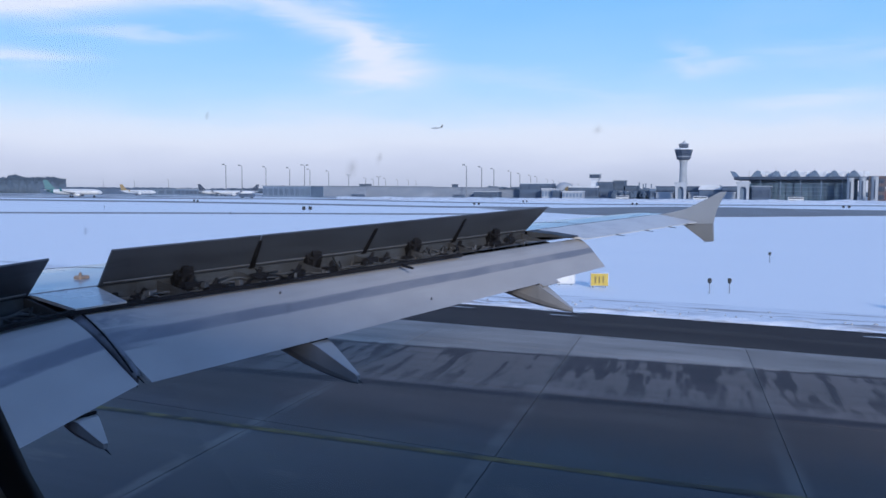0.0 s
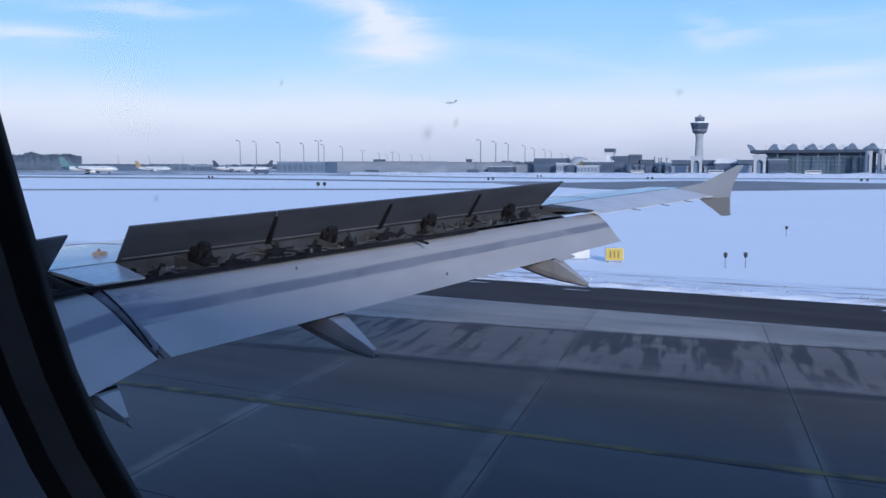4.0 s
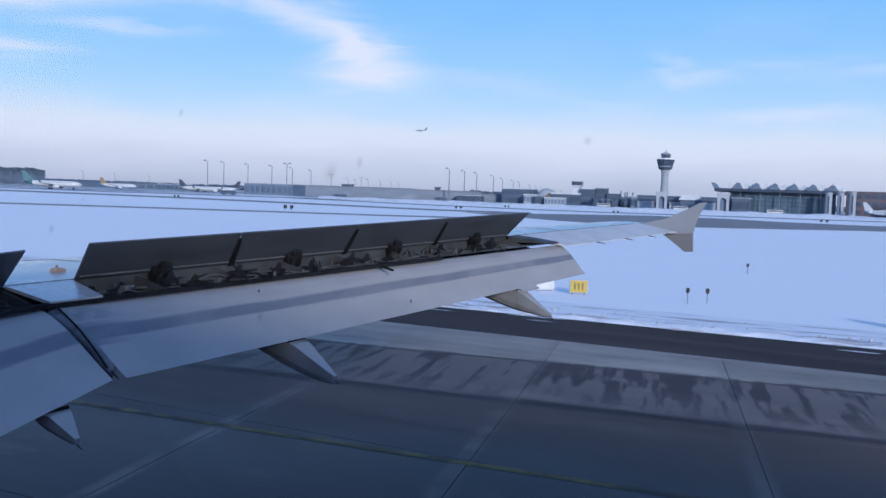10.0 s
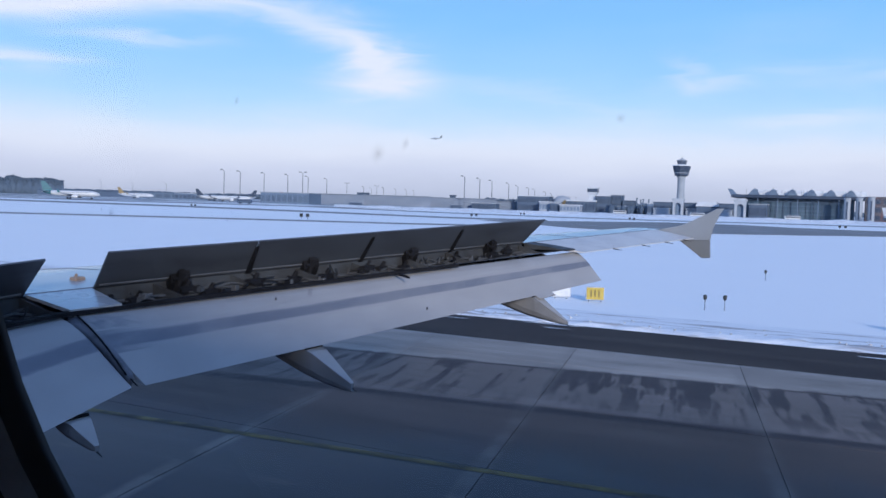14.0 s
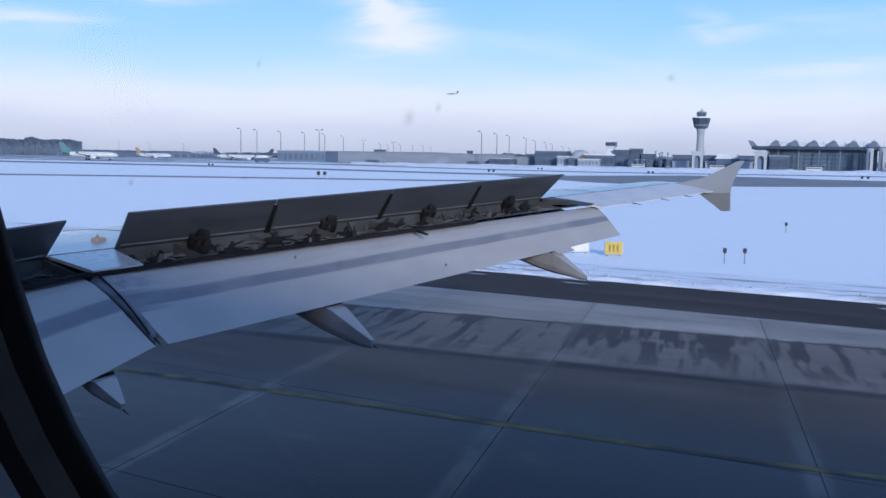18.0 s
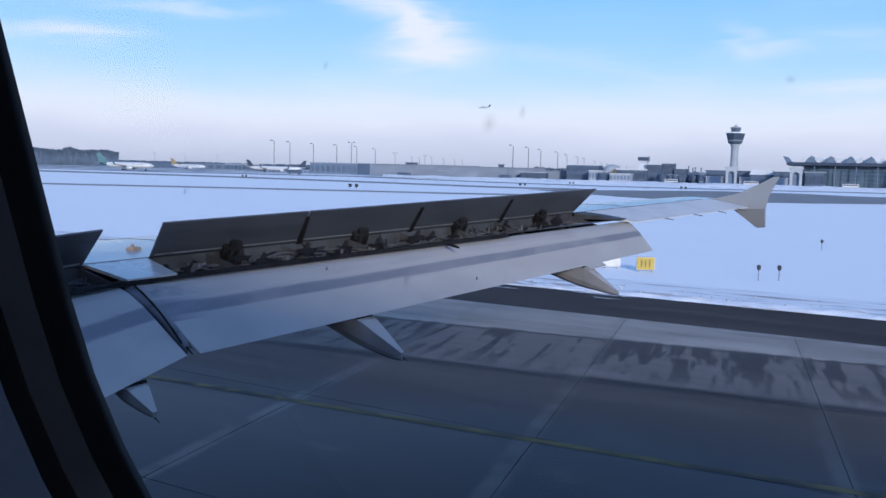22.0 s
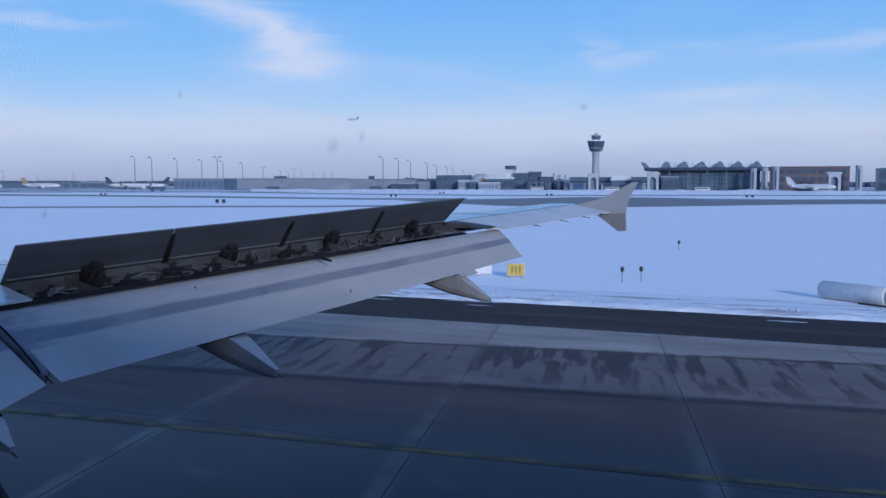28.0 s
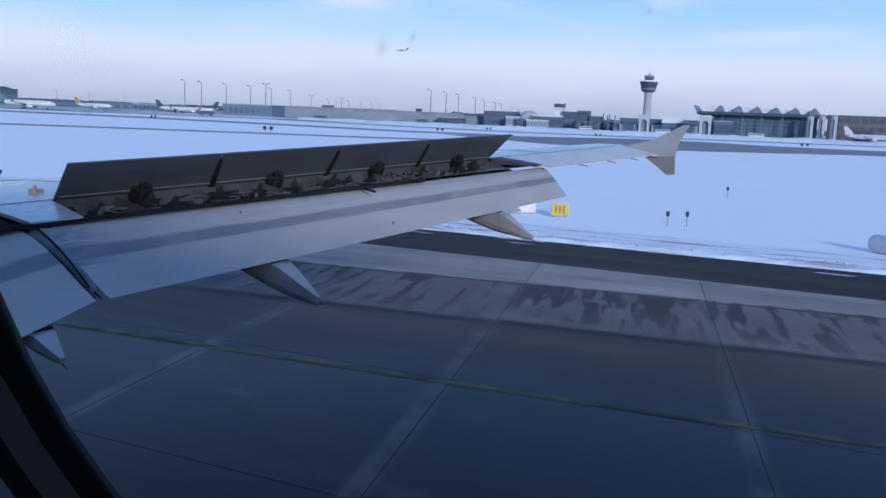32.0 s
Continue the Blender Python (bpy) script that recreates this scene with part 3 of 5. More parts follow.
def upper(y):
    """Points of the upper skin from the nose to the spoiler hinge."""
    h = hinge(y)
    x0 = le(y)[0]
    c = h.x - x0
    return [Vector((x0 + c * s, y, h.z + c * k)) for s, k in UP]


def under(y):
    h, t = hinge(y), tail(y)
    x0 = le(y)[0]
    c = h.x - x0
    return [Vector((x0 + c * s, y, h.z + c * k)) for s, k in ((0.0, -0.121), (0.02, -0.138), (0.1, -0.152), (0.35, -0.158), (0.7, -0.125), (1.0, -0.085))] + [Vector((t.x - 0.12, y, t.z - 0.03))]


ys = [1.4, 3.0, 4.4, 5.5, 6.4, 7.25, 8.86, 10.36, 11.9, 13.23, 14.2, 15.2, 16.2, 16.95]
bm = bmesh.new()
loft(bm, [upper(y) for y in ys], close=False, caps=False)
part("upper_skin", bm, WING_TOP, jet, "pale grey upper wing skin reflecting the blue sky", smooth=True)
bm = bmesh.new()
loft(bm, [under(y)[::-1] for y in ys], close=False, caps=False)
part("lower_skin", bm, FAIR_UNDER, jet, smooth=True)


def plate(y0, y1, name="trailing_panel", mat=WING_TOP, n=4, drop=0.012, x_in=0.0):
    bm = bmesh.new()
    rings = []
    for k in range(n + 1):
        y = y0 + (y1 - y0) * k / n
        h, t = hinge(y), tail(y)
        mid = h.lerp(t, 0.5) + Vector((0, 0, 0.006))
        rings.append([h + Vector((0.006, 0, 0)), mid, t, t - Vector((0, 0, drop)), mid - Vector((0, 0, 0.05)), h - Vector((-0.006, 0, 0.09))])
    loft(bm, rings)
    bmesh.ops.recalc_face_normals(bm, faces=bm.faces[:])
    return part(name, bm, mat, jet)


# kink panel between the inner and outer spoilers
bm = bmesh.new()
slab_from(bm, [hinge(6.62) + Vector((0.006, 0, 0)), tail(6.50), tail(6.93), hinge(7.18) + Vector((0.006, 0, 0))], 0.03)
part("trailing_panel", bm, WING_TOP, jet, "pale grey panel at the wing kink")
# solid plate coloured dark to imitate the shaded cavity past the last spoiler
plate(13.26, 13.50, "end_shade_plate", BAY)
for y0, y1 in ((6.6, 7.2), (13.2, 16.6)):
    bm = bmesh.new()
    for k in range(6):
        p, q = (hinge(y0 + (y1 - y0) * j / 6) + Vector((0, 0, 0.0015)) for j in (k, k + 1))
        rod(bm, p, q, 0.005, n=4)
    part("skin_joint", bm, SEAM, jet)
for y in (8.0, 14.6):
    bm = bmesh.new()
    u = upper(y)
    for p, q in zip(u[3:], u[4:]):
        rod(bm, p + Vector((0, 0, 0.0005)), q + Vector((0, 0, 0.0005)), 0.004, n=4)
    part("skin_joint", bm, SEAM, jet)
plate(1.5, 4.3)
# aileron
bm = bmesh.new()
rings = []
for k in range(7):
    y = 13.52 + (16.75 - 13.52) * k / 6
    h = hinge(y)
    t = tail(y) + Vector((0.10, 0, -0.045))
    rings.append([h + Vector((0.01, 0, 0)), h.lerp(t, 0.5) + Vector((0, 0, 0.008)), t, t - Vector((0, 0, 0.012)), h.lerp(t, 0.5) - Vector((0, 0, 0.05)), h - Vector((0, 0, 0.1))])
loft(bm, rings)
bmesh.ops.recalc_face_normals(bm, faces=bm.faces[:])
aileron = part("aileron", bm, AILERON, jet, "light grey aileron")
for y in (14.3, 15.1, 15.8, 16.4):
    bm = bmesh.new()
    t = tail(y) + Vector((0.09, 0, -0.05))
    rod(bm, t, t + Vector((0.14, 0.01, -0.02)), 0.009, 0.004, 5)
    part("static_wick", bm, SEAL, aileron)


# spoilers: hinge end points and raised edge end points
def spoiler(ha, hb, ta, tb, cut=0.0):
    ha, hb, ta, tb = (Vector(p) for p in (ha, hb, ta, tb))
    n = (hb - ha).cross(ta - ha).normalized()
    if n.x < 0:
        n = -n
    bm = bmesh.new()
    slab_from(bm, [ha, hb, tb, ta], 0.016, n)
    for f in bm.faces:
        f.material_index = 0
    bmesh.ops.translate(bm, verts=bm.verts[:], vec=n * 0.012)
    sp = part("spoiler", bm, SPOILER_UNDER, jet, "raised spoiler panel with a shade-dark underside")
    # stiffened wedge root, bright hinge rail and actuator lug on the near side
    bm = bmesh.new()
    a, b = ha + n * 0.016 + (ta - ha) * 0.10, hb + n * 0.016 + (tb - hb) * 0.10
    rod(bm, a.lerp(b, 0.02), a.lerp(b, 0.98), 0.011, n=6)
    part("hinge_rail", bm, STEEL, sp, "bright metal hinge rail")
    bm = bmesh.new()
    c = ha.lerp(hb, 0.5)
    up = (ta - ha).normalized()
    along = (hb - ha).normalized()
    for q, wd, hi in ((-0.075, 0.05, 0.12), (0.0, 0.07, 0.18), (0.07, 0.055, 0.15)):
        p = c + along * q
        vs = [p + along * i * wd + up * j + n * k for i in (-0.5, 0.5) for j, k in ((-0.10, 0.015), (-0.08, 0.10), (hi * 0.45, 0.085), (hi * 0.9, 0.05), (hi, 0.016))]
        vs = [bm.verts.new(v) for v in vs]
        bm.faces.new(vs[:5])
        bm.faces.new(vs[9:4:-1])
        for j in range(5):
            bm.faces.new((vs[j], vs[j + 5], vs[(j + 1) % 5 + 5], vs[(j + 1) % 5]))
    bmesh.ops.recalc_face_normals(bm, faces=bm.faces[:])
    rod(bm, c + n * 0.06 + up * 0.09 - along * 0.08, c + n * 0.06 + up * 0.09 + along * 0.08, 0.022, n=8)
    part("actuator_lug", bm, SEAL, sp, "dark actuator lug")
    bm = bmesh.new()
    rod(bm, c + n * 0.06 + up * 0.09, c + Vector((0.06, -0.05, -0.16)), 0.024, n=8)
    rod(bm, c + n * 0.05 + up * 0.02, c + Vector((0.05, -0.04, -0.15)), 0.036, n=8)
    part("actuator", bm, SEAL, sp, "dark hydraulic actuator")
    return sp


HA, HB = hinge(7.20), hinge(13.2)
TA, TB = Vector((6.10, 7.05, 4.008)), Vector((7.94, 13.16, 4.345))
cuts = [0.0, 0.265, 0.515, 0.762, 1.0]
tops = [0.0, 0.248, 0.497, 0.735, 1.0]
for k in range(4):
    g = 0.0012
    spoiler(HA.lerp(HB, cuts[k] + (g if k else 0)), HA.lerp(HB, cuts[k + 1] - (g if k < 3 else 0)), TA.lerp(TB, tops[k] + (g if k else 0)), TA.lerp(TB, tops[k + 1] - (g if k < 3 else 0)))
spoiler((5.58, 4.35, 3.45), (5.58, 6.58, 3.615), (6.02, 4.35, 3.82), (6.02, 6.46, 3.965))


# rubber strips over the joints between neighbouring spoilers, open at the raised edge
for k in (1, 2, 3):
    h, t = HA.lerp(HB, cuts[k]), TA.lerp(TB, tops[k])
    n = (HB - HA).cross(TA - HA).normalized()
    n = n if n.x > 0 else -n
    along = (HB - HA).normalized()
    bm = bmesh.new()
    a, b = h.lerp(t, -0.02) + n * 0.022, h.lerp(t, 0.86) + n * 0.022
    slab_from(bm, [a - along * 0.035, a + along * 0.035, b + along * 0.022, b - along * 0.022], 0.012, n)
    part("joint_strip", bm, SEAL, jet, "black rubber strip between spoiler panels")


# open bay below the spoilers: floor, front wall, ribs, linkages and pipes
def bay(y0, y1, ribs):
    bm = bmesh.new()
    rings = []
    for k in range(9):
        y = y0 + (y1 - y0) * k / 8
        h, t = hinge(y), tail(y)
        rings.append([h + Vector((0.0, 0, -0.01)), h + Vector((0.02, 0, -0.26)), t + Vector((-0.22, 0, -0.24)), t + Vector((-0.1, 0, -0.07))])
    loft(bm, rings, close=False, caps=False)
    b = part("spoiler_bay", bm, BAY, jet, "open spoiler bay with dark mottled walls")
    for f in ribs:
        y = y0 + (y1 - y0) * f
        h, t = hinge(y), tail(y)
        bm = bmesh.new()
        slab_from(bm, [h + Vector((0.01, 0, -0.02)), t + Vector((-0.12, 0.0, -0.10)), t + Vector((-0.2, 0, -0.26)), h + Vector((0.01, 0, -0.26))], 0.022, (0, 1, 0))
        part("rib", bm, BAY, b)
    random.seed(int(y0 * 10))
    for k in range(int((y1 - y0) * 11)):
        y = y0 + 0.1 + (y1 - y0 - 0.2) * random.random()
        h, t = hinge(y), tail(y)
        bm = bmesh.new()
        u = random.uniform(0.1, 0.6)
        p = h.lerp(t, u) + Vector((0, 0, random.uniform(-0.16, -0.05)))
        q = hinge(y + random.uniform(-0.28, 0.28)).lerp(tail(y), random.uniform(0.0, 0.6)) + Vector((0, 0, random.uniform(-0.14, -0.01)))
        rod(bm, p, q, random.uniform(0.005, 0.014), n=6)
        if random.random() < 0.6:
            s = random.uniform(0.012, 0.03)
            box(bm, p.x - s, p.x + s, p.y - s, p.y + s, p.z - s, p.z + s, 0.004)
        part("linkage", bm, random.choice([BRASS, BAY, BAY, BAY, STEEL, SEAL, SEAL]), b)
    for k in range(int((y1 - y0) * 3)):
        y = y0 + 0.2 + (y1 - y0 - 0.6) * random.random()
        wide, tall, u = random.uniform(0.10, 0.24), random.uniform(0.05, 0.11), random.uniform(0.25, 0.6)
        pts = [hinge(y + wide * (1 - math.cos(math.pi * j / 8))).lerp(tail(y + wide * (1 - math.cos(math.pi * j / 8))), u) + Vector((0, 0, -0.16 + tall * math.sin(math.pi * j / 8))) for j in range(9)]
        bm = bmesh.new()
        for p, q in zip(pts, pts[1:]):
            rod(bm, p, q, 0.009, n=5)
        part("hose", bm, random.choice([BRASS, STEEL, SEAL]), b)
        bm = bmesh.new()
        p = pts[0] + Vector((-0.05, random.uniform(-0.1, 0.1), 0))
        slab_from(bm, [p + Vector((0, 0, -0.05)), p + Vector((0.02, 0, 0.12)), p + Vector((0.03, 0.03, 0.12)), p + Vector((0.02, 0.03, -0.05))], 0.012)
        part("bracket", bm, random.choice([BRASS, STEEL]), b)
    # dark clumps with stub pipes, added to darken the bay round the ribs and actuators
    for k in range(int((y1 - y0) * 2.2)):
        y = y0 + 0.25 + (y1 - y0 - 0.5) * (k + random.uniform(0.1, 0.9)) / int((y1 - y0) * 2.2)
        p = hinge(y).lerp(tail(y), random.uniform(0.12, 0.40)) + Vector((0, 0, random.uniform(-0.15, -0.06)))
        bm = bmesh.new()
        rod(bm, p + Vector((0, -0.09, 0.0)), p + Vector((0.01, 0.10, 0.01)), 0.055, 0.048, 10)
        rod(bm, p + Vector((0.0, 0.02, 0.04)), p + Vector((0.02, 0.05, 0.11)), 0.028, 0.022, 8)
        rod(bm, p + Vector((0.0, 0.10, 0.0)), p + Vector((-0.04, 0.24, 0.03)), 0.016, 0.016, 6)
        rod(bm, p + Vector((0.02, -0.09, 0.01)), p + Vector((0.06, -0.22, -0.02)), 0.014, 0.014, 6)
        part("dark_clump", bm, SEAL, b, "dark clump with stub pipes")
    for off, r in ((0.10, 0.010), (0.17, 0.007), (0.24, 0.012), (0.33, 0.006)):
        bm = bmesh.new()
        pts = []
        for k in range(25):
            y = y0 + 0.03 + (y1 - y0 - 0.06) * k / 24
            pts.append(hinge(y).lerp(tail(y), off) + Vector((0, 0, -0.12 + 0.02 * math.sin(k * 1.3 + off * 20))))
        for a, c in zip(pts, pts[1:]):
            rod(bm, a, c, r, n=5)
        part("pipe", bm, STEEL if r > 0.008 else BRASS, b)


bay(6.96, 13.22, (0.02, 0.13, 0.262, 0.39, 0.512, 0.64, 0.758, 0.88, 0.99))
bay(4.35, 6.6, (0.02, 0.5, 0.99))


# flaps
def flap(y0, y1, te0, te1, name, label, front_end=None):
    """te0, te1: ends of the rear edge. The band across the middle is a strip of darker paint, a hair proud."""
    te0, te1 = Vector(te0), Vector(te1)
    n = 14
    prof = [(0.0, -0.06), (0.03, 0.0), (0.10, 0.035), (0.22, 0.055), (0.34, 0.058), (0.5, 0.05), (0.7, 0.03), (0.86, 0.012), (1.0, 0.0)]

    def curve(k, lift=0.0):
        u = k / n
        a = tail(y0 + ((front_end or y1) - y0) * u) + Vector((-0.16, 0, -0.055))
        t = te0.lerp(te1, u)
        c = (t - a).length
        nrm = Vector((-(t - a).z, 0, (t - a).x)).normalized()
        return a, t, c, nrm

    rings = []
    for k in range(n + 1):
        a, t, c, nrm = curve(k)
        top = [a.lerp(t, s) + nrm * (h * c) for s, h in prof]
        low = [a.lerp(t, s) - nrm * (d * c) for s, d in ((0.985, 0.010), (0.6, 0.05), (0.2, 0.09), (0.02, 0.09))]
        rings.append(top + low)
    bm = bmesh.new()
    loft(bm, rings)
    bmesh.ops.recalc_face_normals(bm, faces=bm.faces[:])
    fl = part(name, bm, FLAP_GREY, jet, label)
    band, fade = [], []
    stops = ((0.37, 0.0574, 0.0), (0.42, 0.0550, 0.15), (0.45, 0.0532, 0.75), (0.485, 0.0510, 1.0), (0.53, 0.0470, 1.0), (0.57, 0.0430, 0.9), (0.60, 0.0400, 0.15), (0.64, 0.036, 0.0))
    for k in range(n + 1):
        a, t, c, nrm = curve(k)
        band.append([a.lerp(t, s) + nrm * (h * c + 0.0015) for s, h, f in stops])
        fade += [max(f, 0.72) if k == 0 and y0 > 6 else f for s, h, f in stops]
    w = len(stops)
    ob = mesh_object("walkway_band", [p for r in band for p in r], [(k * w + i, k * w + i + 1, k * w + w + i + 1, k * w + w + i) for k in range(n) for i in range(w - 1)], FLAP_BAND, fl, "dark grey band painted along the flap")
    at_ = ob.data.attributes.new("edge", "FLOAT", "POINT")
    for i, f in enumerate(fade):
        at_.data[i].value = f
    if y0 > 6:
        # scuffed, smeared paint beside the joint
        hs = [h for q, h in prof]
        ss = [q for q, h in prof]
        scuff, grey = [], []
        for i in range(9):
            a, t, c, nrm = curve(0.02 + 0.95 * i / 8)
            for j in range(9):
                q = 0.12 + 0.24 * j / 8 + 0.03 * (i / 8)
                scuff.append(a.lerp(t, q) + nrm * (float(np.interp(q, ss, hs)) * c + 0.0028))
                grey.append((1.0 - i / 8) ** 0.7 * math.sin(math.pi * j / 8) ** 0.5 * (0.75 + 0.25 * math.sin(i * 2.1 + j)))
        ob = mesh_object("scuffed_paint", scuff, [(i * 9 + j, i * 9 + j + 1, i * 9 + j + 10, i * 9 + j + 9) for i in range(8) for j in range(8)], FLAP_BAND, fl, "smeared grey scuffs beside the flap joint")
        at_ = ob.data.attributes.new("edge", "FLOAT", "POINT")
        for i, f in enumerate(grey):
            at_.data[i].value = f
    return fl


flap(6.56, 13.27, (7.20, 6.43, 3.052), (8.768, 13.27, 3.525), "outboard_flap", "extended light grey outboard flap with a dark band", front_end=13.70)
flap(1.5, 6.46, (7.62, 1.5, 2.22), (7.15, 6.34, 3.045), "inboard_flap", "extended light grey inboard flap with a dark band")
# grimy hinge fairing that covers the gap between the two flaps
bm = bmesh.new()
rings = []
for s, w, h in ((0.0, 0.19, 0.02), (0.12, 0.14, 0.03), (0.3, 0.085, 0.04), (0.55, 0.050, 0.042), (0.85, 0.042, 0.036), (0.97, 0.032, 0.03), (1.0, 0.010, 0.01)):
    p = Vector((6.29, 6.60, 3.475)).lerp(Vector((7.07, 6.40, 3.10)), s)
    rings.append([p + Vector((0.02, -w, -0.02)), p + Vector((0.012 + h * 0.3, -w * 0.55, h * 0.75)), p + Vector((h * 0.4, 0, h)), p + Vector((0.012 + h * 0.3, w * 0.55, h * 0.75)), p + Vector((0.02, w, -0.02)), p + Vector((0, 0, -0.10))])
loft(bm, rings)
bmesh.ops.recalc_face_normals(bm, faces=bm.faces[:])
part("flap_joint_seal", bm, SEAM, jet, "dark weathered seal between the flaps", smooth=True)
bm = bmesh.new()
rod(bm, (7.07, 6.395, 3.10), (7.16, 6.385, 3.05), 0.008, 0.004)
part("drain_spike", bm, SEAL, jet)
# thin black rod laid on the joint in place of a slot's shade
bm = bmesh.new()
for k in range(6):
    p, q = (Vector((6.31, 6.545, 3.505)).lerp(Vector((7.05, 6.375, 3.125)), j / 6) + Vector((0, 0, 0.035 * math.sin(math.pi * j / 6))) for j in (k, k + 1))
    rod(bm, p, q, 0.008, n=5)
part("slot_shade_rod", bm, SEAL, jet, "black rod standing for the shaded slot along the flap joint")
# black strip standing for shade in the gap along the wing's rear edge
bm = bmesh.new()
for y0, y1 in ((1.5, 6.45), (6.45, 11.1)):
    rings = []
    for k in range(13):
        t = tail(y0 + (y1 - y0) * k / 12)
        rings.append([t + Vector((-0.05, 0, -0.014)), t + Vector((0.006, 0, -0.016)), t + Vector((0.006, 0, -0.05)), t + Vector((-0.05, 0, -0.06))])
    loft(bm, rings)
bmesh.ops.recalc_face_normals(bm, faces=bm.faces[:])
part("gap_shade_strip", bm, SEAL, jet, "black strip standing for the shaded gap at the wing's rear edge")


# flap track fairings, drooped with the flaps: flat top coloured as lit, steep flanks as shaded, blunt pointed tail
def fairing(y, top, low, w):
    """top, low: (x, z) of the ridge at the flap's rear edge and of the tail; the keel from root to tail. w: half width at the flap."""
    (xt, zt), (xe, ze) = top
    k = (ze - zt) / (xe - xt)
    keel = np.array(low)
    x0 = low[0][0] - 0.35 * (xe - low[0][0])
    rings = []
    n = 12
    for i in range(n + 1):
        u = i / n
        x = x0 + (xe - x0) * u
        z1 = ze + (x - xe) * k if x >= xt else zt - 0.02 + (x - xt) * -0.40
        z0 = float(np.interp(x, keel[:, 0], keel[:, 1])) + (0.18 * (low[0][0] - x) if x < low[0][0] else 0)
        a = w * (0.55 + 0.45 * min(1, u * 2.2)) if x < xt else w * (1 - 0.80 * ((x - xt) / (xe - xt)) ** 1.15)
        z0 = min(z0, z1 - 0.03)
        m = z1 + (z0 - z1) * 0.62
        rings.append([(x, y - a, z1), (x, y - a * 0.98, m), (x, y - a * 0.80, z0 + (m - z0) * 0.38), (x, y - a * 0.42, z0 + (m - z0) * 0.07), (x, y, z0), (x, y + a * 0.42, z0 + (m - z0) * 0.07), (x, y + a * 0.80, z0 + (m - z0) * 0.38), (x, y + a * 0.98, m), (x, y + a, z1), (x, y, z1 + a * 0.05)])
    bm = bmesh.new()
    loft(bm, rings)
    bmesh.ops.recalc_face_normals(bm, faces=bm.faces[:])
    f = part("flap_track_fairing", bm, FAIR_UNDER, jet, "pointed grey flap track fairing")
    # sky-lit top: a paler sheet of the same skin, just above the body
    bm = bmesh.new()
    r = [[Vector(p) + Vector((0, 0, 0.003)) for p in (q[0], q[9], q[8])] for q in rings[4:]]
    loft(bm, r, close=False, caps=False)
    part("lit_top_sheet", bm, FLAP_GREY, f, "flat fairing top in a paler grey, coloured as lit")
    bm = bmesh.new()
    rod(bm, (xe - 0.02, y, ze - 0.03), (xe + 0.05, y, ze - 0.07), 0.007, 0.003, 5)
    part("static_wick", bm, SEAL, f)
    # black rod across the root imitates the shade of a gap
    bm = bmesh.new()
    rod(bm, (xt - 0.02, y - w * 1.02, zt + 0.008), (xt - 0.02, y + w * 1.02, zt + 0.008), 0.013, n=6)
    part("root_shade_rod", bm, SEAL, f, "black rod standing for the shaded gap between fairing and flap")
    return f


fairing(5.80, ((7.20, 2.925), (7.39, 2.755)), [(7.02, 2.85), (7.218, 2.772), (7.36, 2.713), (7.39, 2.716)], 0.10)
fairing(8.15, ((7.57, 3.150), (7.99, 2.865)), [(7.15, 3.025), (7.45, 2.915), (7.70, 2.838), (7.95, 2.785), (7.99, 2.790)], 0.13)
fairing(11.74, ((8.40, 3.395), (8.81, 3.115)), [(7.92, 3.262), (8.15, 3.19), (8.36, 3.136), (8.77, 3.072), (8.81, 3.078)], 0.12)
# small tab on the flap's rear edge beside the outer fairing
bm = bmesh.new()
slab_from(bm, [(8.39, 11.68, 3.425), (8.47, 11.66, 3.385), (8.545, 12.02, 3.41), (8.47, 12.02, 3.448)], 0.012)
part("flap_tab", bm, FLAP_GREY, jet)
# main landing gear
for gy in (3.8, -4.3):
    bm = bmesh.new()
    rod(bm, (7.0, gy, 0.6), (7.0, gy, 3.2), 0.13, 0.16, 12)
    leg = part("landing_gear", bm, STEEL, jet)
    for dy in (-0.42, 0.42):
        bm = bmesh.new()
        rod(bm, (7.0, gy + dy - 0.2, 0.58), (7.0, gy + dy + 0.2, 0.58), 0.56, n=20)
        part("tyre", bm, SEAL, leg)

# wingtip fence
bm = bmesh.new()
side = [(7.95, 4.06), (8.6, 4.16), (9.10, 4.27), (9.45, 4.46), (9.66, 4.58), (9.775, 4.585), (9.70, 4.46), (9.60, 4.26), (9.565, 4.03), (9.06, 4.00), (8.5, 4.0)]
loft(bm, [[(x, y, z) for x, z in side] for y in (16.97, 17.02)])
bmesh.ops.bevel(bm, geom=bm.edges[:], offset=0.008, segments=1, affect="EDGES")
fence = part("wingtip_fence", bm, FENCE, jet, "off-white arrow-shaped wingtip fence")
# lower fin leans outward so that its inner face falls darker
bm = bmesh.new()
side = [(9.03, 4.015), (9.565, 4.045), (9.55, 3.72), (9.40, 3.705), (9.26, 3.83)]
loft(bm, [[(x, y + (4.05 - z) * 0.55, z) for x, z in side] for y in (16.965, 17.015)])
bmesh.ops.bevel(bm, geom=bm.edges[:], offset=0.008, segments=1, affect="EDGES")
part("lower_fin", bm, FENCE, fence, "canted lower fin of the wingtip fence")
# small fittings on the wing
for name, p, q, r, mm in (("flap_stud", (7.98, 9.585, 3.405), (7.985, 9.575, 3.435), 0.010, SEAM), ("slot_vane", (7.40, 9.98, 3.72), (7.60, 9.86, 3.70), 0.018, SEAL), ("flap_pin", (6.95, 8.35, 3.53), (6.97, 8.33, 3.56), 0.012, SEAM)):
    bm = bmesh.new()
    rod(bm, p, q, r, r * 0.7, 6)
    part(name, bm, mm, jet)
bm = bmesh.new()
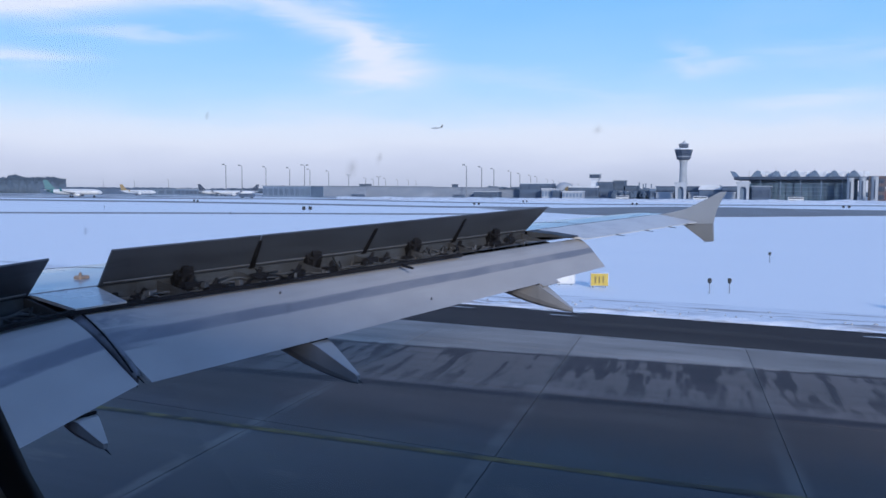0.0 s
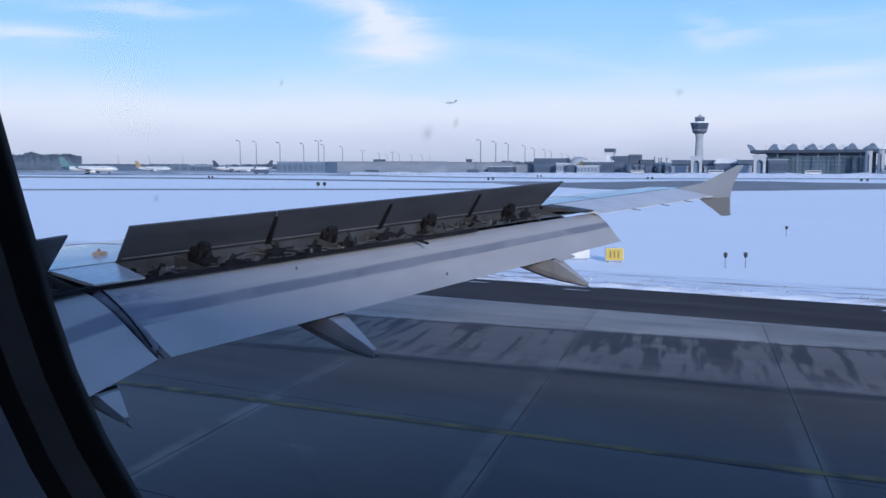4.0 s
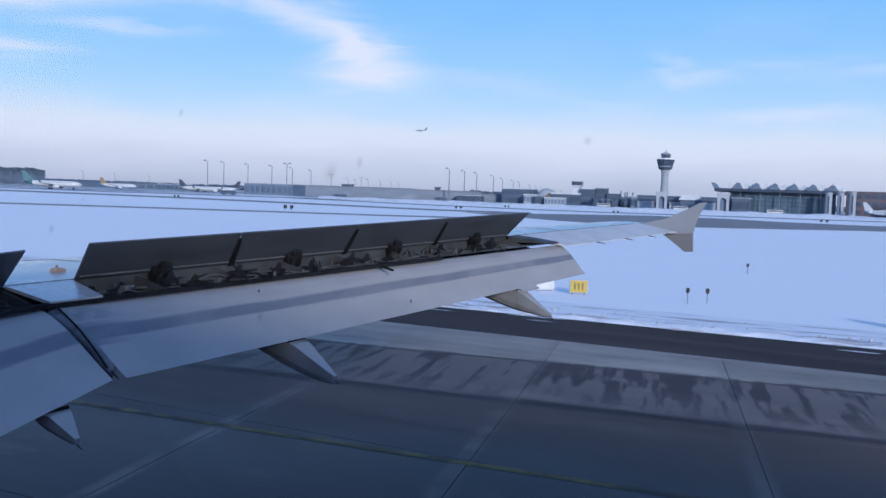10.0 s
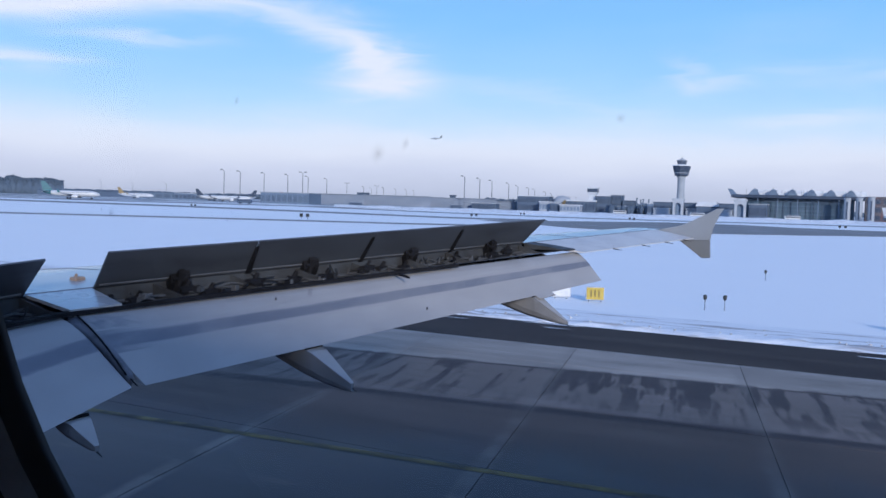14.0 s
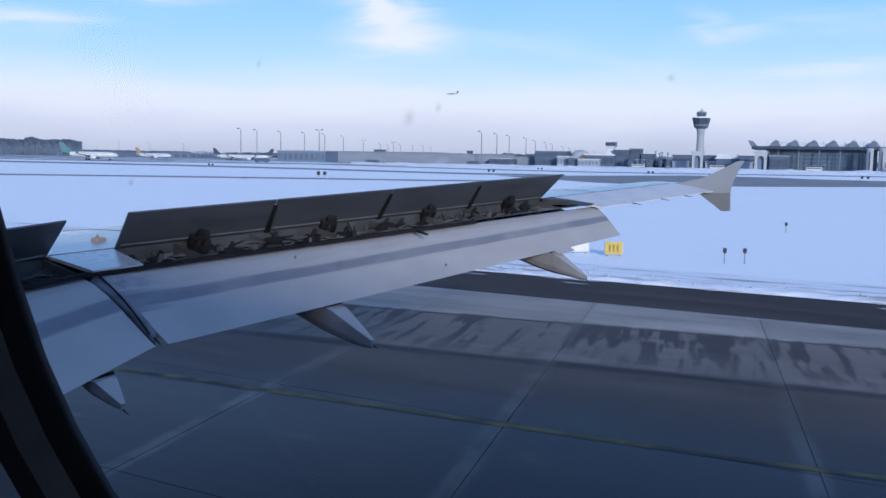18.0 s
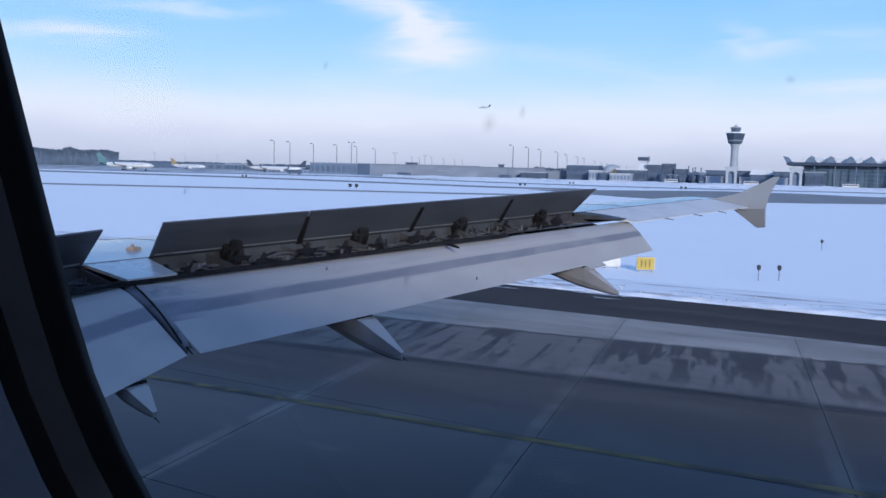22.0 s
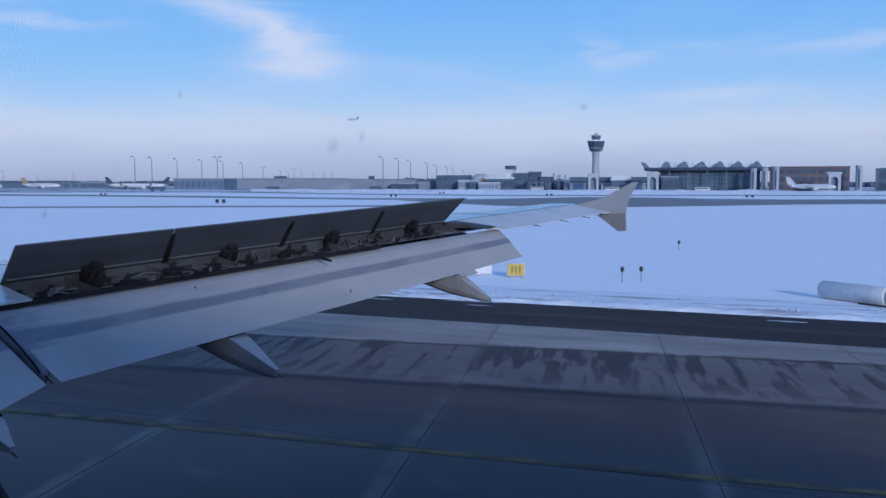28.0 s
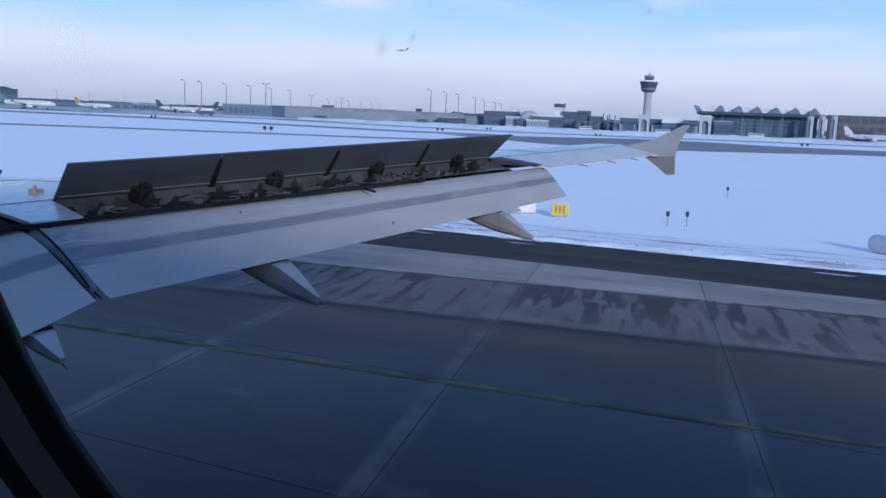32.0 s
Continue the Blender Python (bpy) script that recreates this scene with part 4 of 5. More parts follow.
q = Vector((5.30, 7.40, upper(7.40)[-2].z + 0.02))
box(bm, q.x - 0.05, q.x + 0.05, q.y - 0.06, q.y + 0.06, q.z - 0.03, q.z + 0.02, 0.012)
rod(bm, q + Vector((0.0, -0.02, 0.0)), q + Vector((0.02, -0.03, 0.05)), 0.02, 0.012)
part("rope_fitting", bm, RUST, jet, "small rusty escape rope fitting on the wing")

# fuselage tube with the cabin window
FY, FZ, FR = -0.262, 4.016, 1.975
CX = 12.214
WU, WW = CX - 0.178 + 0.118, 0.118      # centre and half width of the pane
W0 = Vector((0, 1.506 + 0.13, 4.526))   # on the pane's plane
TL = radians(15)
UPV, OUT = Vector((0, -math.sin(TL), math.cos(TL))), Vector((0, math.cos(TL), math.sin(TL)))
GA, GB = radians(15 - 9), radians(15 + 9)
X0, X1 = WU - 0.26, WU + 0.26


def tube(r, name, mat, label):
    vs, fs = [], []
    angs = sorted(set([GA, GB] + [k * math.tau / 72 for k in range(72) if not GA - 0.02 < k * math.tau / 72 < GB + 0.02]))
    xs = [-9.0, X0, X1, 27.0] + [WU + 0.533 * k + d for k in range(-32, 27) if k for d in (-0.12, 0.12)]
    xs.sort()
    near = {round(WU + 0.533 * k - 0.12, 4) for k in range(-32, 27) if k}
    L0, L1 = [min(angs, key=lambda q: abs(q - radians(v))) for v in (160, 170)]
    for x in xs:
        for a in angs:
            vs.append((x, FY + r * math.cos(a), FZ + r * math.sin(a)))
    n = len(angs)
    for i in range(len(xs) - 1):
        for k in range(n):
            if xs[i] == X0 and angs[k] == GA:
                continue
            if round(xs[i], 4) in near and (L0 <= angs[k] < L1 or angs[k] == GA):
                continue
            fs.append((i * n + k, i * n + (k + 1) % n, (i + 1) * n + (k + 1) % n, (i + 1) * n + k))
    fs.append(tuple(range(n)))
    fs.append(tuple((len(xs) - 1) * n + k for k in range(n)))
    return mesh_object(name, vs, fs, mat, jet, label)


tube(FR, "fuselage_skin", SKIN, "white fuselage skin")
tube(FR - 0.13, "cabin_lining", LINER, "grey cabin side lining")


def rrect(u0, w, h0, h1, r, n=10):
    pts = []
    for cx, cz, a0 in ((u0 + w - r, h1 - r, 0), (u0 - w + r, h1 - r, 90), (u0 - w + r, h0 + r, 180), (u0 + w - r, h0 + r, 270)):
        for k in range(n + 1):
            a = radians(a0 + 90 * k / n)
            x, z = cx + r * math.cos(a), cz + r * math.sin(a)
            pts.append((x, z))
    # the long sides get points of their own
    full = []
    for i, (p, q) in enumerate(zip(pts, pts[1:] + pts[:1])):
        full.append(p)
        if i in (2 * n + 1, 4 * n + 3):
            for k in range(1, 12):
                z = p[1] + (q[1] - p[1]) * k / 12
                full.append((u0 + (w if p[0] > u0 else -w), z))
    return full


def to3(pts, off):
    return [W0 + Vector((u, 0, 0)) + UPV * w + OUT * off for u, w in pts]


def ring_part(name, steps, mat, label):
    """Rings (grow, offset along the outward normal) joined into a collar round the pane."""
    rings = [to3(rrect(WU, WW + g, -0.148 - g, 0.188 + g, 0.1165 + g * 0.98), o) for g, o in steps]
    bm = bmesh.new()
    loft(bm, rings, caps=False)
    return part(name, bm, mat, jet, label, smooth=True)


ring_part("window_gasket", [(0.10, 0.035), (0.05, 0.018), (0.012, 0.006), (0.0, 0.0), (0.001, -0.002), (0.0075, -0.004)], GASKET, "black rubber window gasket")
ring_part("window_reveal", [(0.0075, -0.004), (0.0100, -0.006), (0.0140, -0.008)], REVEAL, "grey moulded window reveal")
ring_part("inner_gasket", [(0.0140, -0.008), (0.0150, -0.009), (0.0185, -0.011)], GASKET, "black inner window seal")
ring_part("window_panel", [(0.0185, -0.011), (0.036, -0.022), (0.075, -0.038), (0.30, -0.046)], LINER, "grey moulded cabin window panel")
bm = bmesh.new()
loft(bm, [to3(rrect(WU, WW + 0.07, -0.22, 0.25, 0.14), o) for o in (0.024, 0.029)])
PANE = bpy.data.materials.new("acrylic_pane")
PANE.use_nodes = True
pt = PANE.node_tree
pt.nodes.clear()
tr, gl, mxs, out = (pt.nodes.new(k) for k in ("ShaderNodeBsdfTransparent", "ShaderNodeBsdfGlossy", "ShaderNodeMixShader", "ShaderNodeOutputMaterial"))
tr.inputs[0].default_value = (0.985, 0.99, 1.0, 1)
gl.inputs["Roughness"].default_value = 0.05
mxs.inputs[0].default_value = 0.02
pt.links.new(tr.outputs[0], mxs.inputs[1])
pt.links.new(gl.outputs[0], mxs.inputs[2])
pt.links.new(mxs.outputs[0], out.inputs[0])
pane = part("window_pane", bm, PANE, jet, "clear acrylic cabin window pane")
pane.visible_shadow = False

# soft dust spots on the pane
SPOT = bpy.data.materials.new("dust_spot")
SPOT.use_nodes = True
st = SPOT.node_tree
st.nodes.clear()
gc, gt, gm, s1, s2, sm, so = (st.nodes.new(k) for k in ("ShaderNodeTexCoord", "ShaderNodeTexGradient", "ShaderNodeMath", "ShaderNodeBsdfTransparent", "ShaderNodeBsdfDiffuse", "ShaderNodeMixShader", "ShaderNodeOutputMaterial"))
gt.gradient_type = "QUADRATIC_SPHERE"
gm.operation = "MULTIPLY"
gm.inputs[1].default_value = 0.22
s2.inputs[0].default_value = (0.25, 0.27, 0.32, 1)
st.links.new(gc.outputs["Object"], gt.inputs[0])
st.links.new(gt.outputs["Fac"], gm.inputs[0])
st.links.new(gm.outputs[0], sm.inputs[0])
st.links.new(s1.outputs[0], sm.inputs[1])
st.links.new(s2.outputs[0], sm.inputs[2])
st.links.new(sm.outputs[0], so.inputs[0])
for k, (b, e, r) in enumerate(((-28.4, 2.9, 0.0022), (-26.5, 3.6, 0.0011), (-46.0, -1.5, 0.0016), (-12.0, 5.5, 0.0012), (-38.0, 6.0, 0.0010), (-33.0, -6.5, 0.0014))):
    d = Vector((math.sin(radians(b)) * math.cos(radians(e)), math.cos(radians(b)) * math.cos(radians(e)), math.sin(radians(e))))
    o = Vector((CX, 1.506, 4.526))
    q = o + d * (((W0 + OUT * 0.0235 - o).dot(OUT)) / d.dot(OUT))
    me = bpy.data.meshes.new("dust_spot")
    me.from_pydata([(math.cos(a * math.tau / 20), math.sin(a * math.tau / 20), 0) for a in range(20)], [], [tuple(range(20))])
    me.materials.append(SPOT)
    ob = new("dust_spot", me)
    ob.parent = pane
    ob.matrix_basis = Matrix.LocRotScale(q, Euler((radians(90 - 15), 0, 0)), (r, r * random.uniform(1.0, 1.8), r))
    ob.visible_shadow = False

# ---- the airport in the distance ----
EYE = Vector((12.21, 1.51, 0))


def at(bearing, dist):
    a = radians(bearing)
    return (EYE.x + dist * math.sin(a), EYE.y + dist * math.cos(a))


# far walls, jets and woods: blue distance haze is mixed into the base colours
CONC_FAR = material("hazed_pale_concrete", (0.31, 0.35, 0.41), 0.8, vary=0.06, scale=0.1, fine=1.5, bump=0)
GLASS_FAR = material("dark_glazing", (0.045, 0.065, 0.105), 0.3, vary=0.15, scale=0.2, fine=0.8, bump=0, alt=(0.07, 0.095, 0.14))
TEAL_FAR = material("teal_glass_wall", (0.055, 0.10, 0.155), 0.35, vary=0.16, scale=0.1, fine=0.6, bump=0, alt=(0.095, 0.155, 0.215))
GREY_FAR = material("hazed_grey_cladding", (0.125, 0.180, 0.265), 0.7, vary=0.1, scale=0.08, fine=0.8, bump=0, alt=(0.10, 0.150, 0.225))
DARK_FAR = material("hazed_dark_shed", (0.068, 0.103, 0.165), 0.7, vary=0.15, scale=0.1, fine=0.8, bump=0, alt=(0.09, 0.13, 0.19))
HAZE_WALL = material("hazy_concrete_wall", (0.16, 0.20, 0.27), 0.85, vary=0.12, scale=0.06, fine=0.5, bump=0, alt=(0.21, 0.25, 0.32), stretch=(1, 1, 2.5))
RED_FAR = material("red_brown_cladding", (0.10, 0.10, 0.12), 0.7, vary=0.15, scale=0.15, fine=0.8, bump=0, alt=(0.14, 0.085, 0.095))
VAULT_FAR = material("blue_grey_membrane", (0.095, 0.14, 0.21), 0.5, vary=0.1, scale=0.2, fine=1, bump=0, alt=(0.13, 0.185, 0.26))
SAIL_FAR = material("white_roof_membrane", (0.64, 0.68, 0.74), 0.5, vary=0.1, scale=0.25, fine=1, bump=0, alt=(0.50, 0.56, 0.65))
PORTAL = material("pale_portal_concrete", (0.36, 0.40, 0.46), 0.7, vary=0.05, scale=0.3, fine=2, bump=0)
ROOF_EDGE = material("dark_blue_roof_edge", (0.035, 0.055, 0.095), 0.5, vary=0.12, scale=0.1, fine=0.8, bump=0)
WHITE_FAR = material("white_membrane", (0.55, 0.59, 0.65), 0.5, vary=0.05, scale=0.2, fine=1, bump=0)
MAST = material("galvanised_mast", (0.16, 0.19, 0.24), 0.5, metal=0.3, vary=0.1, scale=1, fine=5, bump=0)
WOOD_FAR = material("hazed_winter_wood", (0.095, 0.132, 0.188), 0.95, vary=0.2, scale=0.08, fine=0.5, bump=0, alt=(0.078, 0.112, 0.165), spec=0.05)
JET_WHITE = material("hazed_airliner_white", (0.52, 0.56, 0.62), 0.3, vary=0.03, scale=0.5, fine=4, bump=0)
JET_TEAL = material("turquoise_paint", (0.03, 0.14, 0.18), 0.35, vary=0.05, scale=0.5, fine=4, bump=0)
JET_RED = material("red_paint", (0.30, 0.08, 0.08), 0.4, vary=0.05, scale=0.5, fine=4, bump=0)
JET_NAVY = material("dark_blue_paint", (0.04, 0.06, 0.10), 0.85, vary=0.05, scale=0.5, fine=4, bump=0)
JET_GOLD = material("ochre_paint", (0.25, 0.19, 0.10), 0.4, vary=0.05, scale=0.5, fine=4, bump=0)
SIGN_YELLOW = material("yellow_sign_face", (0.46, 0.34, 0.05), 0.5, vary=0.06, scale=4, fine=30, bump=0)
SIGN_BLACK = material("black_sign_face", (0.03, 0.03, 0.03), 0.5, vary=0.1)
SIGN_BARS = material("faded_sign_bars", (0.20, 0.15, 0.04), 0.6, vary=0.2, scale=6, fine=30, bump=0)
SIGN_WHITE = material("snowy_white_cover", (0.58, 0.60, 0.63), 0.6, vary=0.06, scale=3, fine=20, bump=0.1)


def jetliner(loc, rz, tail_mat, label, size=1.0, on_ground=True, group=""):
    """A twin-jet 37 m long, nose towards +x, standing on its wheels."""
    e = thing("airliner", label, "airplane", loc, rz, group)
    prof = [(-18.0, 0.25, 4.6), (-15, 0.9, 4.3), (-10, 1.7, 3.9), (-5, 1.98, 3.7), (12, 1.98, 3.7), (15.5, 1.75, 3.55), (17.6, 1.1, 3.35), (18.7, 0.3, 3.2)]
    k = size
    bm = bmesh.new()
    loft(bm, [[(x * k, r * k * math.cos(a * math.tau / 14), (z + r * math.sin(a * math.tau / 14)) * k) for a in range(14)] for x, r, z in prof])
    part("fuselage", bm, JET_WHITE, e, smooth=True)
    bm = bmesh.new()
    for sgn in (1, -1):
        for w in range(26):
            x = (-9 + w * 0.85) * k
            box(bm, x, x + 0.32 * k, sgn * 1.96 * k - 0.03, sgn * 1.96 * k + 0.03, 4.05 * k, 4.5 * k)
    part("window_row", bm, GLASS_FAR, e)
    bm = bmesh.new()
    loft(bm, [[(-11 * k, y * k, 5.2 * k), (-16.5 * k, y * k, 11.6 * k), (-19.2 * k, y * k, 11.6 * k), (-17.4 * k, y * k, 4.9 * k)] for y in (-0.18, 0.18)])
    part("tail_fin", bm, tail_mat, e, "painted tail fin")
    bm = bmesh.new()
    loft(bm, [[(x * k, r * k * math.cos(a * math.tau / 14) * 1.02, (z + r * 1.02 * math.sin(a * math.tau / 14)) * k) for a in range(14)] for x, r, z in ((-17.6, 0.34, 4.55), (-15, 0.92, 4.3), (-12.4, 1.36, 4.08))])
    part("tail_cone", bm, tail_mat if tail_mat is JET_TEAL else JET_WHITE, e, smooth=True)
    for s in (1, -1):
        bm = bmesh.new()
        loft(bm, [[(5.5 * k, s * 1.5 * k, 2.9 * k), (-1.0 * k, s * 1.5 * k, 2.8 * k), (-1.0 * k, s * 1.5 * k, 2.5 * k), (5 * k, s * 1.5 * k, 2.4 * k)], [(-3.2 * k, s * 16.5 * k, 4.1 * k), (-4.8 * k, s * 16.5 * k, 4.1 * k), (-4.8 * k, s * 16.5 * k, 4.02 * k), (-3.2 * k, s * 16.5 * k, 4.0 * k)]])
        part("wing", bm, JET_WHITE, e)
        bm = bmesh.new()
        loft(bm, [[(-3.0 * k, s * 16.5 * k, 4.1 * k), (-4.2 * k, s * 17.0 * k, 6.2 * k), (-5.0 * k, s * 17.0 * k, 6.2 * k), (-4.8 * k, s * 16.5 * k, 4.1 * k)], [(-3.0 * k, s * 16.6 * k, 4.1 * k), (-4.2 * k, s * 17.1 * k, 6.2 * k), (-5.0 * k, s * 17.1 * k, 6.2 * k), (-4.8 * k, s * 16.6 * k, 4.1 * k)]])
        part("winglet", bm, tail_mat, e)
        bm = bmesh.new()
        loft(bm, [[(-13.2 * k, s * 0.8 * k, 4.7 * k), (-16.6 * k, s * 0.8 * k, 4.8 * k), (-13.4 * k, s * 0.8 * k, 4.45 * k)], [(-16.4 * k, s * 6.2 * k, 5.3 * k), (-17.9 * k, s * 6.2 * k, 5.3 * k), (-16.4 * k, s * 6.2 * k, 5.2 * k)]])
        part("tailplane", bm, JET_WHITE, e)
        bm = bmesh.new()
        loft(bm, [[(x * k, (s * 5.7 + r * math.cos(a * math.tau / 12)) * k, (1.75 + r * math.sin(a * math.tau / 12)) * k) for a in range(12)] for x, r in ((5.6, 0.95), (5.2, 1.1), (3.2, 1.1), (1.4, 0.65))])
        part("engine", bm, JET_WHITE, e, smooth=True)
        bm = bmesh.new()
        box(bm, 1.6 * k, 4.4 * k, (s * 5.7 - 0.12) * k, (s * 5.7 + 0.12) * k, 2.6 * k, 3.1 * k)
        part("engine_pylon", bm, JET_WHITE, e)
    if on_ground:
        for gx, gy in ((-1.2, 3.6), (-1.2, -3.6), (13.2, 0.0)):
            bm = bmesh.new()
            rod(bm, (gx * k, gy * k, 0.5 * k), (gx * k, gy * k, 2.6 * k), 0.14 * k)
            part("landing_gear", bm, MAST, e)
            for dy in (-0.35, 0.35):
                bm = bmesh.new()
                rod(bm, (gx * k, (gy + dy - 0.18) * k, 0.56 * k), (gx * k, (gy + dy + 0.18) * k, 0.56 * k), 0.56 * k, n=14)
                part("wheel", bm, SEAL, e)
    return e


def hall(name, label, category, bearing, dist, width, deep, high, wall, rz=None, bays=0, bay_mat=None, roof=0.8, floors=1, roof_mat=None):
    roof_mat = roof_mat or wall
    """A flat-roofed block seen across its width: wall, snowy roof, doors or window bays that go into the wall."""
    x, y = at(bearing, dist)
    e = thing(name, label, category, (x, y, 0), -bearing * 0.35 if rz is None else rz)
    bm = bmesh.new()
    box(bm, -width / 2, width / 2, 0, deep, -0.3, high, 0.15)
    part("wall", bm, wall, e)
    bm = bmesh.new()
    box(bm, -width / 2 - 0.6, width / 2 + 0.6, -0.8, deep + 0.8, high + 0.003, high + roof, 0.2)
    part("roof", bm, roof_mat, e)
    for fl in range(floors):
        z0 = high * (fl + 0.22) / floors
        z1 = high * (fl + 0.78) / floors
        for b in range(bays):
            x0 = -width / 2 + width * (b + 0.15) / bays
            x1 = -width / 2 + width * (b + 0.85) / bays
            bm = bmesh.new()
            box(bm, x0, x1, -0.22, 0.2, z0, z1)
            part("window" if floors > 1 else "bay_door", bm, bay_mat or GLASS_FAR, e)
    return e


def light_mast(proto_heads, high):
    e = thing("light_mast", "tall galvanised apron floodlight mast", "light mast", group="apron light masts")
    bm = bmesh.new()
    rod(bm, (0, 0, -0.3), (0, 0, high), 0.58, 0.40, 8)
    part("pole", bm, MAST, e)
    for s in ((1,) if proto_heads == 1 else (1, -1)):
        bm = bmesh.new()
        rod(bm, (0, 0, high - 0.6), (-1.6 * s, 0, high + 0.9), 0.18, 0.14, 6)
        part("arm", bm, MAST, e)
        bm = bmesh.new()
        vs = box(bm, -3.0 * s - 1.3, -3.0 * s + 1.3, -0.9, 0.9, high + 0.5, high + 1.6, 0.15)
        part("floodlight", bm, MAST, e)
    return e


single, double = light_mast(1, 32.5), light_mast(2, 33.5)
MASTS = [(-41.0, 960), (-40.0, 990), (-38.5, 1030), (-37.0, 1060), (-35.7, 1110), (-34.5, 1200), (-25.5, 900), (-24.5, 960), (-23.7, 1030), (-22.6, 1130), (-22.0, 1270), (-21.3, 1390),
         (-20.9, 1490), (-20.2, 1720), (-19.8, 1900), (-19.4, 2100), (-19.0, 2250), (-18.6, 2400), (-18.2, 2500), (-32.1, 1750), (-31.6, 1900), (-30.8, 1800), (-30.0, 1950), (-29.3, 2000), (-28.8, 2100),
         (-44.5, 2300), (-46.5, 2400), (-48.3, 2200)]
DOUBLES = [(-36.05, 980), (-31.25, 1650), (-33.2, 1500)]
for proto, rows_ in ((single, MASTS), (double, DOUBLES)):
    for k, (b, d) in enumerate(rows_):
        m = pose(*at(b, d), 0, 0, 0, 20)
        if k == 0:
            proto.matrix_basis = m
        else:
            copy_thing(proto, m)

control = thing("control_tower", "tall pale concrete airport control tower with a dark glazed head", "control tower", (*at(-11.66, 1310), 0))
bm = bmesh.new()
lathe(bm, [(6.2, -1), (5.6, 18), (5.1, 40), (5.2, 50), (6.4, 54)], 20)
part("shaft", bm, CONC_FAR, control, "pale concrete shaft", smooth=True)
bm = bmesh.new()
lathe(bm, [(6.4, 54), (9.6, 55.4), (10.4, 58.6)], 12)
part("head", bm, GLASS_FAR, control, "dark glazed lower ring")
bm = bmesh.new()
lathe(bm, [(10.5, 58.5), (10.9, 58.5), (11.1, 59.6), (10.6, 59.6)], 12)
part("band", bm, CONC_FAR, control, "pale concrete band")
bm = bmesh.new()
lathe(bm, [(10.6, 59.5), (12.2, 65.2), (13.0, 68.6), (13.0, 69.2)], 12)
part("gallery", bm, GLASS_FAR, control, "dark glazed gallery that widens upwards")
bm = bmesh.new()
lathe(bm, [(13.3, 69.2), (13.4, 70.2), (6.2, 71.2)], 12)
part("ledge", bm, SNOW, control, "snowy ledge")
bm = bmesh.new()
lathe(bm, [(5.8, 71), (6.8, 76.2), (7.0, 76.8)], 12)
part("cab", bm, GLASS_FAR, control, "dark glazed cab")
bm = bmesh.new()
lathe(bm, [(7.3, 76.8), (7.2, 77.8), (2.4, 79.2), (1.0, 81)], 12)
part("cab_roof", bm, CONC_FAR, control)
for k in range(12):
    bm = bmesh.new()
    a = (k + 0.5) * math.tau / 12
    rod(bm, (6.0 * math.cos(a), 6.0 * math.sin(a), 71.2), (7.1 * math.cos(a), 7.1 * math.sin(a), 76.8), 0.22, n=4)
    part("cab_post", bm, CONC_FAR, control)
bm = bmesh.new()
rod(bm, (0, 0, 80.5), (0, 0, 84), 0.35, 0.12)
rod(bm, (1.5, 0, 79), (1.5, 0, 82.5), 0.2, 0.1)
part("aerial", bm, MAST, control)

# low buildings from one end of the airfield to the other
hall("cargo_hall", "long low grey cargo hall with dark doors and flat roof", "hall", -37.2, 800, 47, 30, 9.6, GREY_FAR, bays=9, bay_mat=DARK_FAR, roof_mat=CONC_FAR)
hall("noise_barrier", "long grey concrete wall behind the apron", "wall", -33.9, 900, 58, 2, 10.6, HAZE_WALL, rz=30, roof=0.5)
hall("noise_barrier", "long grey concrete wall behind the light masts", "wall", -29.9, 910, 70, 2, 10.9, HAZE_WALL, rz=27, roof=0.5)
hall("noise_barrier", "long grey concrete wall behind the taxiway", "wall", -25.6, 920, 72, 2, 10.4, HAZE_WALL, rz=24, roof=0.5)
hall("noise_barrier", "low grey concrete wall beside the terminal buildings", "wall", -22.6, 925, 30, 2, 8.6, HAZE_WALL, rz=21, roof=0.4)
# invented boxes, sized so the camera sees their tops as vehicles over the wall
hall("truck_top_box", "dark box behind the wall, its top showing like a truck", "shed", -32.2, 945, 11, 8, 13.0, DARK_FAR, bays=3)
hall("truck_top_box", "narrow dark box behind the wall, its top showing like a vehicle", "shed", -26.3, 950, 5, 6, 13.4, DARK_FAR, bays=2)
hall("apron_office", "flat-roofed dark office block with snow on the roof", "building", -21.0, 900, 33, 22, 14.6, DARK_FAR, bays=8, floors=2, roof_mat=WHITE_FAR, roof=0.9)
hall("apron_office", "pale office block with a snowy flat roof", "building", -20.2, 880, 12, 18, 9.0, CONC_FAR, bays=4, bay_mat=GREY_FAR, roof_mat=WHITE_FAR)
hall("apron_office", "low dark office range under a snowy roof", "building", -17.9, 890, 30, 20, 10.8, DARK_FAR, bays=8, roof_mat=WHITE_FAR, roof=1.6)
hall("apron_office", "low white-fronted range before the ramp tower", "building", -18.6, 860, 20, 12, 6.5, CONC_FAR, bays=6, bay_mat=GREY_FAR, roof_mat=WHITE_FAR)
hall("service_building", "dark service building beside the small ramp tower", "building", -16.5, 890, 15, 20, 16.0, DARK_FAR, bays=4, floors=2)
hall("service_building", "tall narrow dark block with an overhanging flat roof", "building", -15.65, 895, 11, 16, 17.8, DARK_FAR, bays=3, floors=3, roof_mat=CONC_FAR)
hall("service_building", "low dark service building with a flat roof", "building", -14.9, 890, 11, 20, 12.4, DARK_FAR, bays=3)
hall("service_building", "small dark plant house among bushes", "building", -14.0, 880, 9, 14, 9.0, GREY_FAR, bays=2)
